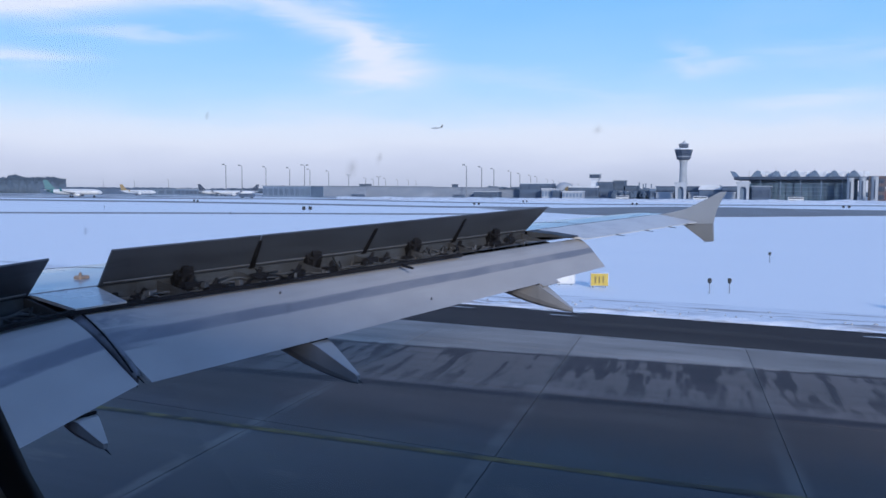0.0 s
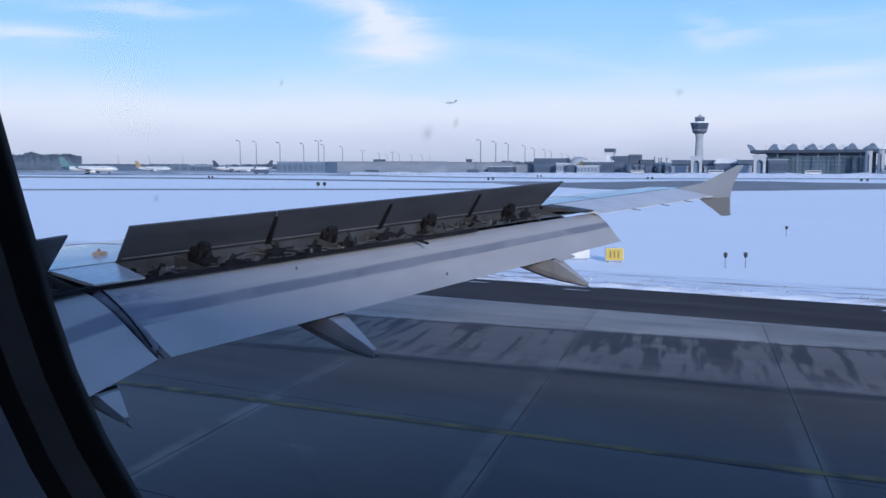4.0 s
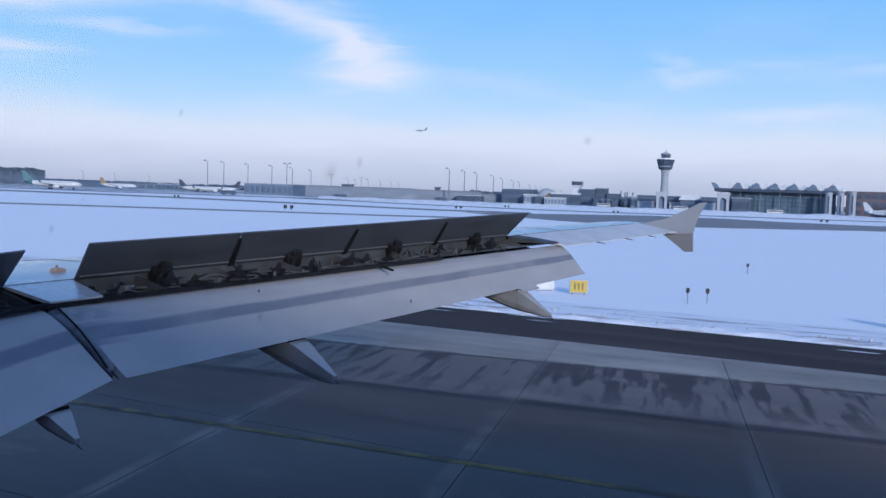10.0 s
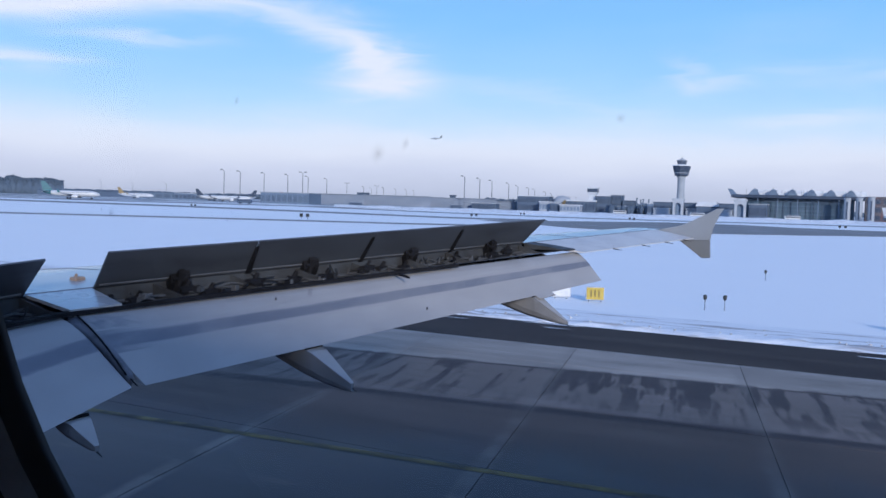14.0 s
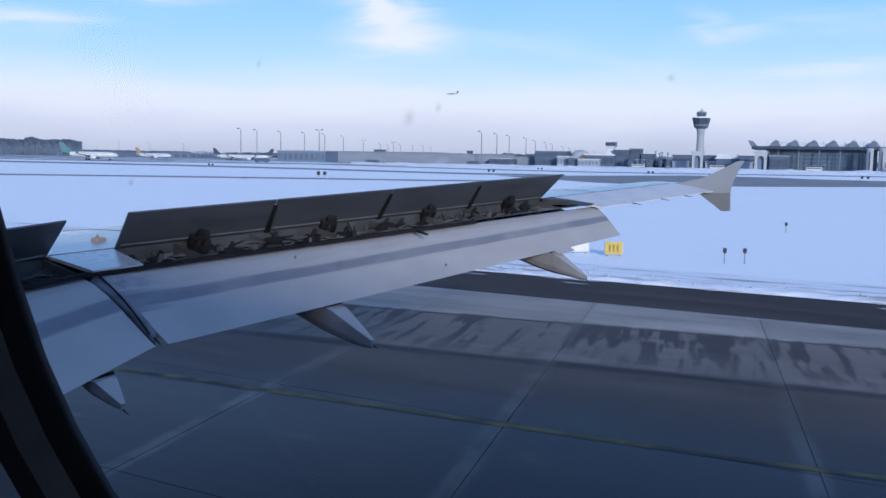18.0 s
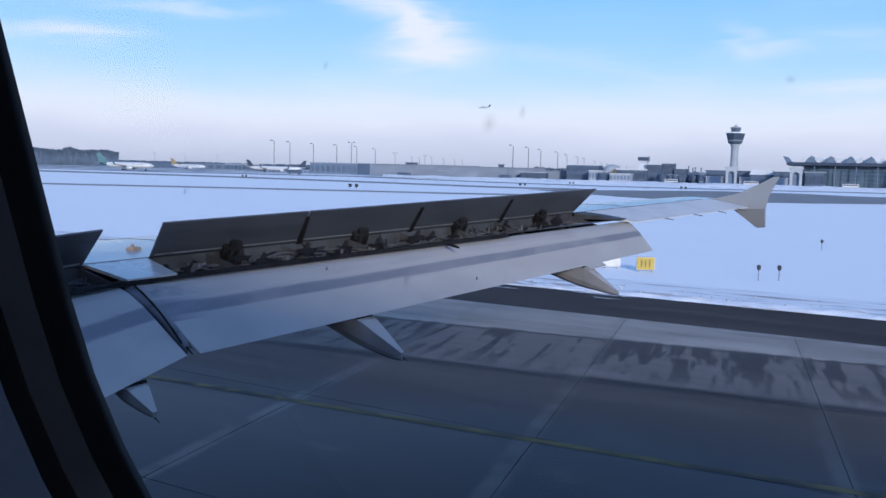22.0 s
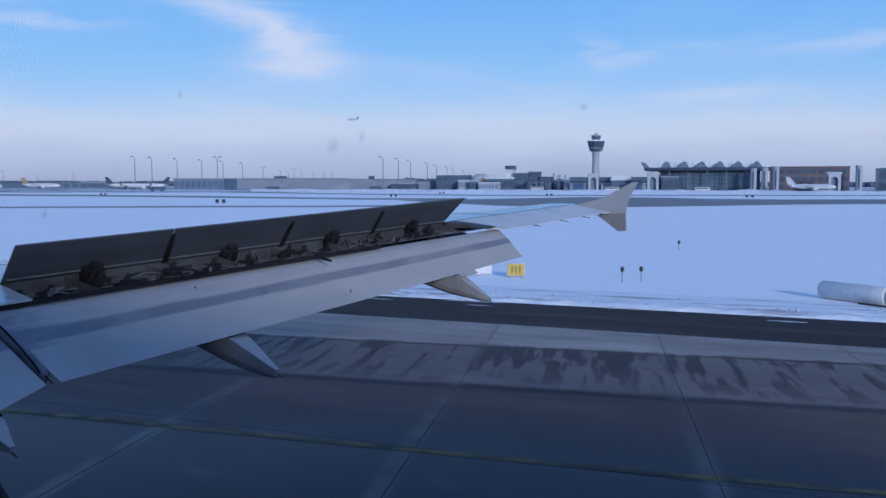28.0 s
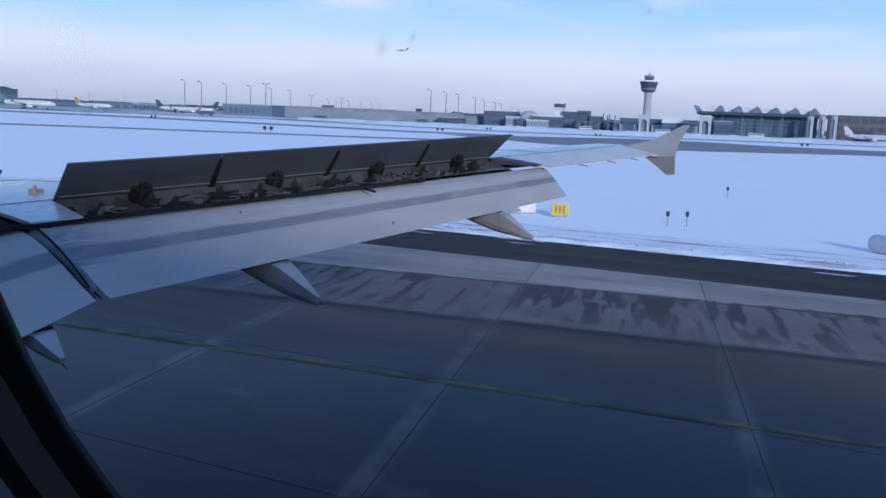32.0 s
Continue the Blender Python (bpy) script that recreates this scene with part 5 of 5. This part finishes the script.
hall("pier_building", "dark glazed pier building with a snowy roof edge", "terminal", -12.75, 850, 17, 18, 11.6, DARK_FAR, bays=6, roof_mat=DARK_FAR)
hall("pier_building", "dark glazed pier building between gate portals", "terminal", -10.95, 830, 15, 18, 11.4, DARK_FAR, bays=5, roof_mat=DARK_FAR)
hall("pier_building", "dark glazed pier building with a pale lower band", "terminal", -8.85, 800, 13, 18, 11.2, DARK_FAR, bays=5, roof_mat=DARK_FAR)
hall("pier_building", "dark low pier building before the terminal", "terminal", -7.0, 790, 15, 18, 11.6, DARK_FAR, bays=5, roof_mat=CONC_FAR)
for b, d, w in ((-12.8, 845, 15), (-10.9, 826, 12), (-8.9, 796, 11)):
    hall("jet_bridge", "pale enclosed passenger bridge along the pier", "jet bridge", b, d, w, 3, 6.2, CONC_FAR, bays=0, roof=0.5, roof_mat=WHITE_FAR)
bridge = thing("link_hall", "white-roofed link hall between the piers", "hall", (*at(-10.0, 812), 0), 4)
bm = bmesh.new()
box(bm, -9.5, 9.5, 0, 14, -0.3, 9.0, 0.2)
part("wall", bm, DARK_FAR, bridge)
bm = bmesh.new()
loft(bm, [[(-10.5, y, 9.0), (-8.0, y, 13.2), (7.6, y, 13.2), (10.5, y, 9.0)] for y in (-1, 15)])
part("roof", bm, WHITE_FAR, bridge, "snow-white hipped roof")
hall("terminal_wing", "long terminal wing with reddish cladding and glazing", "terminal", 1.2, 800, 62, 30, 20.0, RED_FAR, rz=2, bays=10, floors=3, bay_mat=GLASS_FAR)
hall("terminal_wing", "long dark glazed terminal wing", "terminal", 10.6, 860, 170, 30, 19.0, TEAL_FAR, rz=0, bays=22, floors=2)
for b, z in ((-2.0, 19.0), (-1.35, 19.5), (-0.7, 20.2), (3.9, 21.0)):
    stair = thing("stair_tower", "pale round stair tower against the terminal", "tower", (*at(b, 786), 0), group="terminal stair towers")
    bm = bmesh.new()
    lathe(bm, [(2.6, -0.3), (2.6, z - 1), (2.9, z - 1), (2.9, z)], 16)
    part("shaft", bm, CONC_FAR, stair, smooth=False)
    bm = bmesh.new()
    box(bm, -0.5, 0.5, -2.9, -2.3, 2, z - 3)
    part("window_slot", bm, GLASS_FAR, stair)
for b, d, w, h, mm in ((-24.2, 900, 26, 6, DARK_FAR), (-19.6, 870, 9, 8, DARK_FAR), (-15.3, 860, 7, 7, CONC_FAR), (-13.5, 850, 6, 10, GREY_FAR), (-43.0, 1000, 40, 7, GREY_FAR)):
    hall("service_shed", "low flat-roofed shed in the row of airport buildings", "shed", b, d, w, 14, h, mm, bays=max(3, w // 5), bay_mat=GLASS_FAR, roof_mat=WHITE_FAR, roof=0.5)
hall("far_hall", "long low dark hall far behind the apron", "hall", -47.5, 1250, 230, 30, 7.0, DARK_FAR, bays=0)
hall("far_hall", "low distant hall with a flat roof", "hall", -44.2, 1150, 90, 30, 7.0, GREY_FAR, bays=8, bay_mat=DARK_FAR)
# snow-covered dome among the offices, thin chimneys by the pier
dome = thing("snow_dome", "pale snow-covered storage dome beside the offices", "dome", (*at(-19.1, 905), 0))
bm = bmesh.new()
lathe(bm, [(10.5, -0.3), (10.5, 7.0), (9.8, 10.5), (7.8, 13.6), (4.6, 15.6), (0.6, 16.4)], 20)
part("shell", bm, CONC_FAR, dome, smooth=True)
bm = bmesh.new()
box(bm, -2, 2, -10.9, -10.0, 0, 5)
part("door", bm, GREY_FAR, dome)
for b, h in ((-14.35, 15.5), (-13.95, 14.6), (-13.6, 14.2), (-14.1, 13.8)):
    flue = thing("chimney", "thin grey chimney behind the pier", "chimney", (*at(b, 900), 0), group="thin chimneys")
    bm = bmesh.new()
    rod(bm, (0, 0, -0.3), (0, 0, h), 0.7, 0.55, 10)
    part("pipe", bm, GREY_FAR, flue)
    bm = bmesh.new()
    rod(bm, (0, 0, h - 0.1), (0, 0, h + 0.7), 0.85, n=10)
    part("cap", bm, DARK_FAR, flue)

ramp_tower = thing("ramp_tower", "slim white ramp control tower with dark windows", "tower", (*at(-17.14, 900), 0), 6)
bm = bmesh.new()
loft(bm, [[(-3.6 * k, -3.6 * k, z), (3.6 * k, -3.6 * k, z), (3.6 * k, 3.6 * k, z), (-3.6 * k, 3.6 * k, z)] for z, k in ((-0.3, 1.3), (12.0, 1.0), (18.0, 1.0), (20.6, 1.35))])
part("base", bm, WHITE_FAR, ramp_tower, "white tower stem")
bm = bmesh.new()
box(bm, -5.0, 5.0, -5.0, 5.0, 20.6, 24.2, 0.2)
part("cab", bm, GLASS_FAR, ramp_tower, "dark glazed cab")
bm = bmesh.new()
box(bm, -5.7, 5.7, -5.7, 5.7, 24.2, 25.2, 0.2)
part("cab_roof", bm, WHITE_FAR, ramp_tower, "white flat roof")

# glazed terminal with a row of pointed roof vaults
tx, ty = at(-4.6, 800)
terminal = thing("terminal", "blue glazed airport terminal under peaked vaults and white roof sails", "terminal", (tx, ty, 0), 3)
bm = bmesh.new()
box(bm, -44, 42, 6, 40, -0.3, 17.5, 0.3)
part("glass_front", bm, TEAL_FAR, terminal, "blue-green glazed front")
for fl in range(4):
    bm = bmesh.new()
    box(bm, -30.4, 42.4, 4.6, 6.4, 4.0 + fl * 3.5, 4.6 + fl * 3.5)
    part("floor_band", bm, GREY_FAR, terminal, "blue-grey floor edge")
for c in range(15):
    bm = bmesh.new()
    box(bm, -44 + c * 6.1, -43.75 + c * 6.1, 5.0, 6.2, 0, 17.5)
    part("mullion", bm, DARK_FAR, terminal)
bm = bmesh.new()
box(bm, -56, 50, -4, 46, 17.6, 20.3, 0.4)
part("roof_slab", bm, ROOF_EDGE, terminal, "dark overhanging roof edge")
for c in range(6):
    cx = -37.5 + c * 15.2
    bm = bmesh.new()
    side = [(cx - 4.6, 20.2), (cx - 3.6, 22.0), (cx - 1.8, 24.6), (cx + 0.2, 25.9), (cx + 2.0, 25.0), (cx + 3.8, 22.6), (cx + 5.0, 20.2)]
    loft(bm, [[(x, y, 20.2 + (z - 20.2) * k) for x, z in side] for y, k in ((-3.0, 0.82), (4.0, 1.0), (40.0, 1.0))])
    part("roof_vault", bm, VAULT_FAR, terminal, "blue-grey peaked roof vault")
    bm = bmesh.new()
    loft(bm, [[(cx + 2.6, y, 20.3), (cx + 3.2, y, 24.6), (cx + 5.4, y, 25.0), (cx + 7.8, y, 24.2), (cx + 10.2, y, 25.0), (cx + 12.0, y, 24.6), (cx + 12.6, y, 20.3)] for y in (2.0, 40)])
    part("roof_sail", bm, SAIL_FAR, terminal, "pale membrane sail between the vaults")
    for dx in (-6.0, 0.6, 7.7):
        bm = bmesh.new()
        rod(bm, (cx + dx, -2.0, 20.2), (cx + dx, -2.0, 27.2 if dx == 0.6 else 25.2), 0.16, 0.10, 5)
        part("roof_mast", bm, MAST, terminal)
bm = bmesh.new()
loft(bm, [[(-56, y, 19.5), (-59, y, 25.0), (-58, y, 25.2), (-53.5, y, 20.4)] for y in (-4, 30)])
part("roof_horn", bm, GREY_FAR, terminal)
for c in range(7):
    bm = bmesh.new()
    rod(bm, (-50 + c * 16, -2, -0.3), (-50 + c * 16, -2, 17.8), 0.4, 0.4, 8)
    part("column", bm, GREY_FAR, terminal)


# pale gate portals on the piers
def portal(bearing, dist):
    e = thing("gate_portal", "pale concrete gate portal in front of the pier", "portal", (*at(bearing, dist), 0), 4, group="gate portals")
    for sx in (-4.6, 2.6):
        bm = bmesh.new()
        box(bm, sx, sx + 2.0, 0, 5, -0.3, 9.0, 0.15)
        part("pier_leg", bm, PORTAL, e)
    bm = bmesh.new()
    arch = [(2.6 * math.cos(math.pi * k / 10), 9.0 + 2.6 * math.sin(math.pi * k / 10)) for k in range(11)]
    loft(bm, [[(-4.6, y, 9.0), (-4.8, y, 13.6), (-5.6, y, 14.0), (-5.6, y, 15.6), (5.6, y, 15.6), (5.6, y, 14.0), (4.8, y, 13.6), (4.6, y, 9.0)] + [(x, y, z) for x, z in arch] for y in (0.0, 5.0)])
    part("lintel", bm, PORTAL, e, "pale arched lintel")
    bm = bmesh.new()
    box(bm, -2.7, 2.7, 3.0, 4.6, -0.3, 11.4)
    part("gate", bm, GREY_FAR, e)


for b, d in ((-11.8, 815), (-8.05, 770), (2.6, 770), (5.8, 800)):
    portal(b, d)


def bus(loc, rz, mat, label):
    e = thing("apron_vehicle", label, "vehicle", loc, rz, group="apron vehicles")
    bm = bmesh.new()
    box(bm, -5.5, 5.5, -1.25, 1.25, 0.6, 3.2, 0.25)
    part("body", bm, mat, e)
    bm = bmesh.new()
    box(bm, -5.0, 5.0, -1.29, 1.29, 1.8, 2.8)
    part("windows", bm, GLASS_FAR, e)
    for wx in (-3.5, 3.5):
        for wy in (-1.1, 1.1):
            bm = bmesh.new()
            rod(bm, (wx, wy - 0.15, 0.5), (wx, wy + 0.15, 0.5), 0.5, n=12)
            part("wheel", bm, SEAL, e)


for b, d, mm, lab in ((-32.6, 700, DARK_FAR, "dark apron bus parked by the hall"), (-26.0, 800, DARK_FAR, "dark apron truck on the service road"), (-15.4, 760, WHITE_FAR, "white apron bus beside the pier"),
                      (-10.6, 700, WHITE_FAR, "white apron bus beside the terminal"), (-5.0, 690, WHITE_FAR, "white catering truck below the terminal"), (-39.7, 640, DARK_FAR, "dark tug beside parked airliners")):
    bus((*at(b, d), 0.04), 15, mm, lab)

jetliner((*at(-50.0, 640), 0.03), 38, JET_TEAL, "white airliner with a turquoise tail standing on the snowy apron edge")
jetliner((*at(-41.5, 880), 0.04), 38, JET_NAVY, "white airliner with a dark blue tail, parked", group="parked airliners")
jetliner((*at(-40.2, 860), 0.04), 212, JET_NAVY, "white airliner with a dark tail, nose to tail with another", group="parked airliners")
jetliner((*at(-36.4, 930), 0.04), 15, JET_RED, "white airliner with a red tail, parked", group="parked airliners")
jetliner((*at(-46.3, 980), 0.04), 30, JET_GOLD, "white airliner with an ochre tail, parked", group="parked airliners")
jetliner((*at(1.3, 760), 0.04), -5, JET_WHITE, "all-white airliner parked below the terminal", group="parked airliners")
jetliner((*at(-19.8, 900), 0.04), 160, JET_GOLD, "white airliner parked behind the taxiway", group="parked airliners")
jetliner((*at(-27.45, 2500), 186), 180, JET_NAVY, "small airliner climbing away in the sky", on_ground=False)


# woods far off
def woods(name, label, b0, b1, dist, high, count, deep, seed, fat=(0.05, 0.17)):
    random.seed(seed)
    vs, fs = [], []
    for k in range(count):
        b = b0 + (b1 - b0) * random.random()
        x, y = at(b, dist + deep * random.random())
        h = high * (0.85 + 0.12 * noise.noise((b * 0.9, seed, 0)) + random.uniform(-0.12, 0.12))
        w = h * random.uniform(*fat)
        n0 = len(vs)
        lv = ((0.35, 0.0), (0.9, 0.35), (1.0, 0.66), (0.72, 0.9), (0.2, 1.0))
        for r, z in lv:
            for q in range(6):
                a = q * math.tau / 6 + z * 2
                j = random.uniform(0.75, 1.25)
                vs.append((x + w * r * j * math.cos(a), y + w * r * j * math.sin(a), h * z + random.uniform(-0.4, 0.4) - (0.5 if z == 0 else 0)))
        for i in range(len(lv) - 1):
            for q in range(6):
                fs.append((n0 + i * 6 + q, n0 + i * 6 + (q + 1) % 6, n0 + i * 6 + 6 + (q + 1) % 6, n0 + i * 6 + 6 + q))
    return tagged(mesh_object(name, vs, fs, WOOD_FAR), label, "woods", kind="stuff")


random.seed(3)
vs, fs = [], []
# the closed canopy first: a rounded bank of crowns with an uneven top
CANOPY = ((1500, 0.0), (1497, 0.25), (1499, 0.55), (1504, 0.82), (1512, 0.95), (1540, 0.97), (1610, 0.9), (1612, 0.0))


def wood_top(b):
    return 26 + 5 * noise.noise((b * 1.1, 3.0, 0)) + 2.5 * noise.noise((b * 4.0, 9.0, 0))


for i in range(401):
    b = -72 + 21.6 * i / 400
    for d, up in CANOPY:
        x, y = at(b, d + 2.5 * noise.noise((b * 9, up * 5, 1.0)))
        vs.append((x, y, wood_top(b) * up + (1.2 * noise.noise((b * 14, d * 0.1, 2.0)) if up else -0.5)))
w = len(CANOPY)
for i in range(400):
    for j in range(w - 1):
        fs.append((i * w + j, i * w + w + j, i * w + w + j + 1, i * w + j + 1))
# crowns that break its skin
for k in range(9000):
    b = -72 + 21.6 * random.random()
    up = random.random() ** 0.6
    x, y = at(b, 1499 + 12 * max(0.0, up - 0.55) + random.uniform(-0.3, 2.0))
    z, r = wood_top(b) * up * 0.97, random.uniform(0.7, 1.6)
    n0 = len(vs)
    for dx, dy, dz in ((1, 0, 0), (-1, 0, 0), (0, 1, 0), (0, -1, 0), (0, 0, 1), (0, 0, -1)):
        q = r * random.uniform(0.7, 1.4)
        vs.append((x + dx * q, y + dy * q, max(-0.5, z + dz * q * 0.9)))
    fs += [(n0 + a, n0 + c, n0 + d) for a, c, d in ((0, 2, 4), (2, 1, 4), (1, 3, 4), (3, 0, 4), (2, 0, 5), (1, 2, 5), (3, 1, 5), (0, 3, 5))]
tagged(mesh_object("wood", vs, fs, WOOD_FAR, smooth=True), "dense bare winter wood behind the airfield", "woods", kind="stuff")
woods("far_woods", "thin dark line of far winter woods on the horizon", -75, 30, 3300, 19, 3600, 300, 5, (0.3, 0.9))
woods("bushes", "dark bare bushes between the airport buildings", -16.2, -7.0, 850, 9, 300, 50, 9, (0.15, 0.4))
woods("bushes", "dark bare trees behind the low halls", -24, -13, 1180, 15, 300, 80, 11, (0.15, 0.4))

# heaps of cleared snow in front of the piers
random.seed(12)
vs, fs = [], []
nb = 260
for i in range(nb):
    b = -34 + 46 * i / (nb - 1)
    for j, (dd, hh) in enumerate(((0, -0.2), (6, 1.1), (13, 1.8), (22, 1.6), (34, -0.2))):
        x, y = at(b, 520 + dd + 30 * noise.noise((b * 0.25, 1, 2)) + max(0, -18 - b) * 4)
        vs.append((x, y, hh * (0.95 + 0.45 * noise.noise((b * 0.7, j * 0.5, 7)) + 0.25 * noise.noise((b * 2.6, j * 0.8, 3))) if hh > 0 else -0.3))
for i in range(nb - 1):
    for j in range(4):
        a = i * 5 + j
        fs.append((a, a + 5, a + 6, a + 1))
tagged(mesh_object("snow_heaps", vs, fs, SNOW_DIRTY, smooth=True), "long uneven heaps of cleared snow before the apron", "snow bank", kind="stuff")


# ---- small things in the snow ----
def marker_pair(x, y, s=1.0):
    e = thing("taxiway_marker", "pair of small dark marker boxes on stakes in the snow", "marker", (x, y, 0), random.uniform(-10, 10), group="taxiway markers")
    for dx in (-0.9 * s, 0.9 * s):
        bm = bmesh.new()
        box(bm, dx - 0.42 * s, dx + 0.42 * s, -0.1, 0.1, 0.45, 1.25 * s, 0.03)
        part("board", bm, SIGN_BLACK, e)
        bm = bmesh.new()
        rod(bm, (dx, 0, -0.2), (dx, 0, 0.6), 0.05)
        part("stake", bm, MAST, e)


for x, y in ((-107.2, 166.5), (-236, 269), (-118, 283), (-142, 390), (-75, 336), (0, 322)):
    marker_pair(x, y)


def edge_light(x, y, h=0.72):
    e = thing("edge_light", "thin snow stake with a dark lamp head", "edge light", (x, y, 0), 0, group="edge lights")
    bm = bmesh.new()
    rod(bm, (0, 0, -0.1), (0, 0, h * 0.72), 0.022)
    part("stake", bm, MAST, e)
    bm = bmesh.new()
    lathe(bm, [(0.04, h * 0.66), (0.085, h * 0.74), (0.09, h * 0.93), (0.05, h)], 10)
    part("lamp_head", bm, SIGN_BLACK, e)


for x, y in ((5.1, 42.4), (5.9, 42.9), (5.3, 63.5), (-22, 60), (26, 48), (-95.7, 126.8), (-161, 156), (-79, 300)):
    edge_light(x, y)

sign = thing("taxi_sign", "yellow illuminated taxi sign half buried in snow", "sign", (-0.1, 42.4, 0), 24)
bm = bmesh.new()
box(bm, -0.44, 0.44, -0.13, 0.13, 0.08, 0.72, 0.03)
part("sign_box", bm, SIGN_WHITE, sign, "snow-dusted pale sign box")
bm = bmesh.new()
box(bm, -0.41, 0.41, -0.145, -0.132, 0.11, 0.69)
part("sign_face", bm, SIGN_YELLOW, sign, "yellow sign face")
bm = bmesh.new()
for k in range(3):
    box(bm, -0.24 + k * 0.19, -0.16 + k * 0.19, -0.153, -0.146, 0.24, 0.56)
part("sign_marks", bm, SIGN_BARS, sign, "faded dark bars on the sign")
for dx in (-0.3, 0.3):
    bm = bmesh.new()
    rod(bm, (dx, 0, -0.1), (dx, 0, 0.10), 0.03)
    part("leg", bm, MAST, sign)
cover = thing("sign_cover", "snow-white covered sign board standing in the snow", "sign", (-1.9, 42.6, 0), 30)
bm = bmesh.new()
box(bm, -0.5, 0.5, -0.12, 0.12, 0.05, 0.85, 0.08)
part("board", bm, SIGN_WHITE, cover)
for dx in (-0.3, 0.3):
    bm = bmesh.new()
    rod(bm, (dx, 0, -0.1), (dx, 0, 0.1), 0.03)
    part("leg", bm, MAST, cover)


# white cloth-covered drum lying in the snow
drum = thing("sign_drum", "long sign under a white cloth cover lying in snow", "sign", (14.9, 38.6, 0), -38)
bm = bmesh.new()
loft(bm, [[(x, 0.36 * r * math.cos(a * math.tau / 16), 0.36 + 0.36 * r * math.sin(a * math.tau / 16)) for a in range(16)] for x, r in ((-1.62, 0.9), (-1.55, 1.0), (0.6, 1.0), (1.15, 1.0), (1.2, 0.93))])
part("cover", bm, SIGN_WHITE, drum, "white cloth cover", smooth=True)
bm = bmesh.new()
loft(bm, [[(x, 0.34 * r * math.cos(a * math.tau / 16), 0.36 + 0.34 * r * math.sin(a * math.tau / 16)) for a in range(16)] for x, r in ((1.22, 0.9), (1.5, 0.95), (1.55, 0.8))])
part("end_cap", bm, CONC_FAR, drum)
bm = bmesh.new()
box(bm, 0.3, 1.8, -0.5, -0.42, 0.0, 0.08)
part("ground_rail", bm, SIGN_BLACK, drum)

# concrete slabs with recessed joints; the cross joints run a little askew
SKEW = -0.207
SLAB_X = 5.0
ROWS = [28.28, 25.25, 20.0, 15.0, 10.0, 5.0, 0.0, -5.0, -10.0, -15.0, -20.0, -25.0, -30.0]
far_v, far_f = [], []
for j, (y1, y0) in enumerate(zip(ROWS, ROWS[1:])):
    half = (y1 - y0) / 2
    sv = [(x + SKEW * y, y) for x, y in ((-SLAB_X / 2 + 0.008, -half + 0.008), (SLAB_X / 2 - 0.008, -half + 0.008), (SLAB_X / 2 - 0.008, half - 0.008), (-SLAB_X / 2 + 0.008, half - 0.008))]
    slab_mesh = bpy.data.meshes.new("slab")
    slab_mesh.from_pydata([(x, y, 0.008) for x, y in sv] + [(x * 0.9995, y * 0.9995, 0.020) for x, y in sv], [], [(4, 5, 6, 7), (0, 1, 5, 4), (1, 2, 6, 5), (2, 3, 7, 6), (3, 0, 4, 7)])
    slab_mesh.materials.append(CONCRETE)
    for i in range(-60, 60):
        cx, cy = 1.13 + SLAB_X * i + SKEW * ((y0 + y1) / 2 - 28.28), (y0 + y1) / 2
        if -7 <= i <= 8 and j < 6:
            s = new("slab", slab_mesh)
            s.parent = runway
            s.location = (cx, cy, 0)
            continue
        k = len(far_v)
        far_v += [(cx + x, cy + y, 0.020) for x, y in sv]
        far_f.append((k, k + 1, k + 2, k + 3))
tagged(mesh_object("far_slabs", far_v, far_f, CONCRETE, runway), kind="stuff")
# worn painted lines
def line(name, pts, w, mat, label):
    vs, fs = [], []
    for x, y in pts:
        vs += [(x, y - w / 2, 0.0245), (x, y + w / 2, 0.0245)]
    for k in range(len(pts) - 1):
        fs.append((2 * k, 2 * k + 2, 2 * k + 3, 2 * k + 1))
    return tagged(mesh_object(name, vs, fs, mat), label, "road marking", kind="structure")


line("edge_line", [(-300, 28.05), (300, 28.05)], 0.14, WHITE_LINE, "worn white edge line on the runway")
line("taxi_line", [(-60, 13.3), (-20, 13.6), (-2.5, 14.2), (9.8, 15.1), (30, 17.2), (60, 22)], 0.22, YELLOW, "faded yellow taxi line across the concrete")
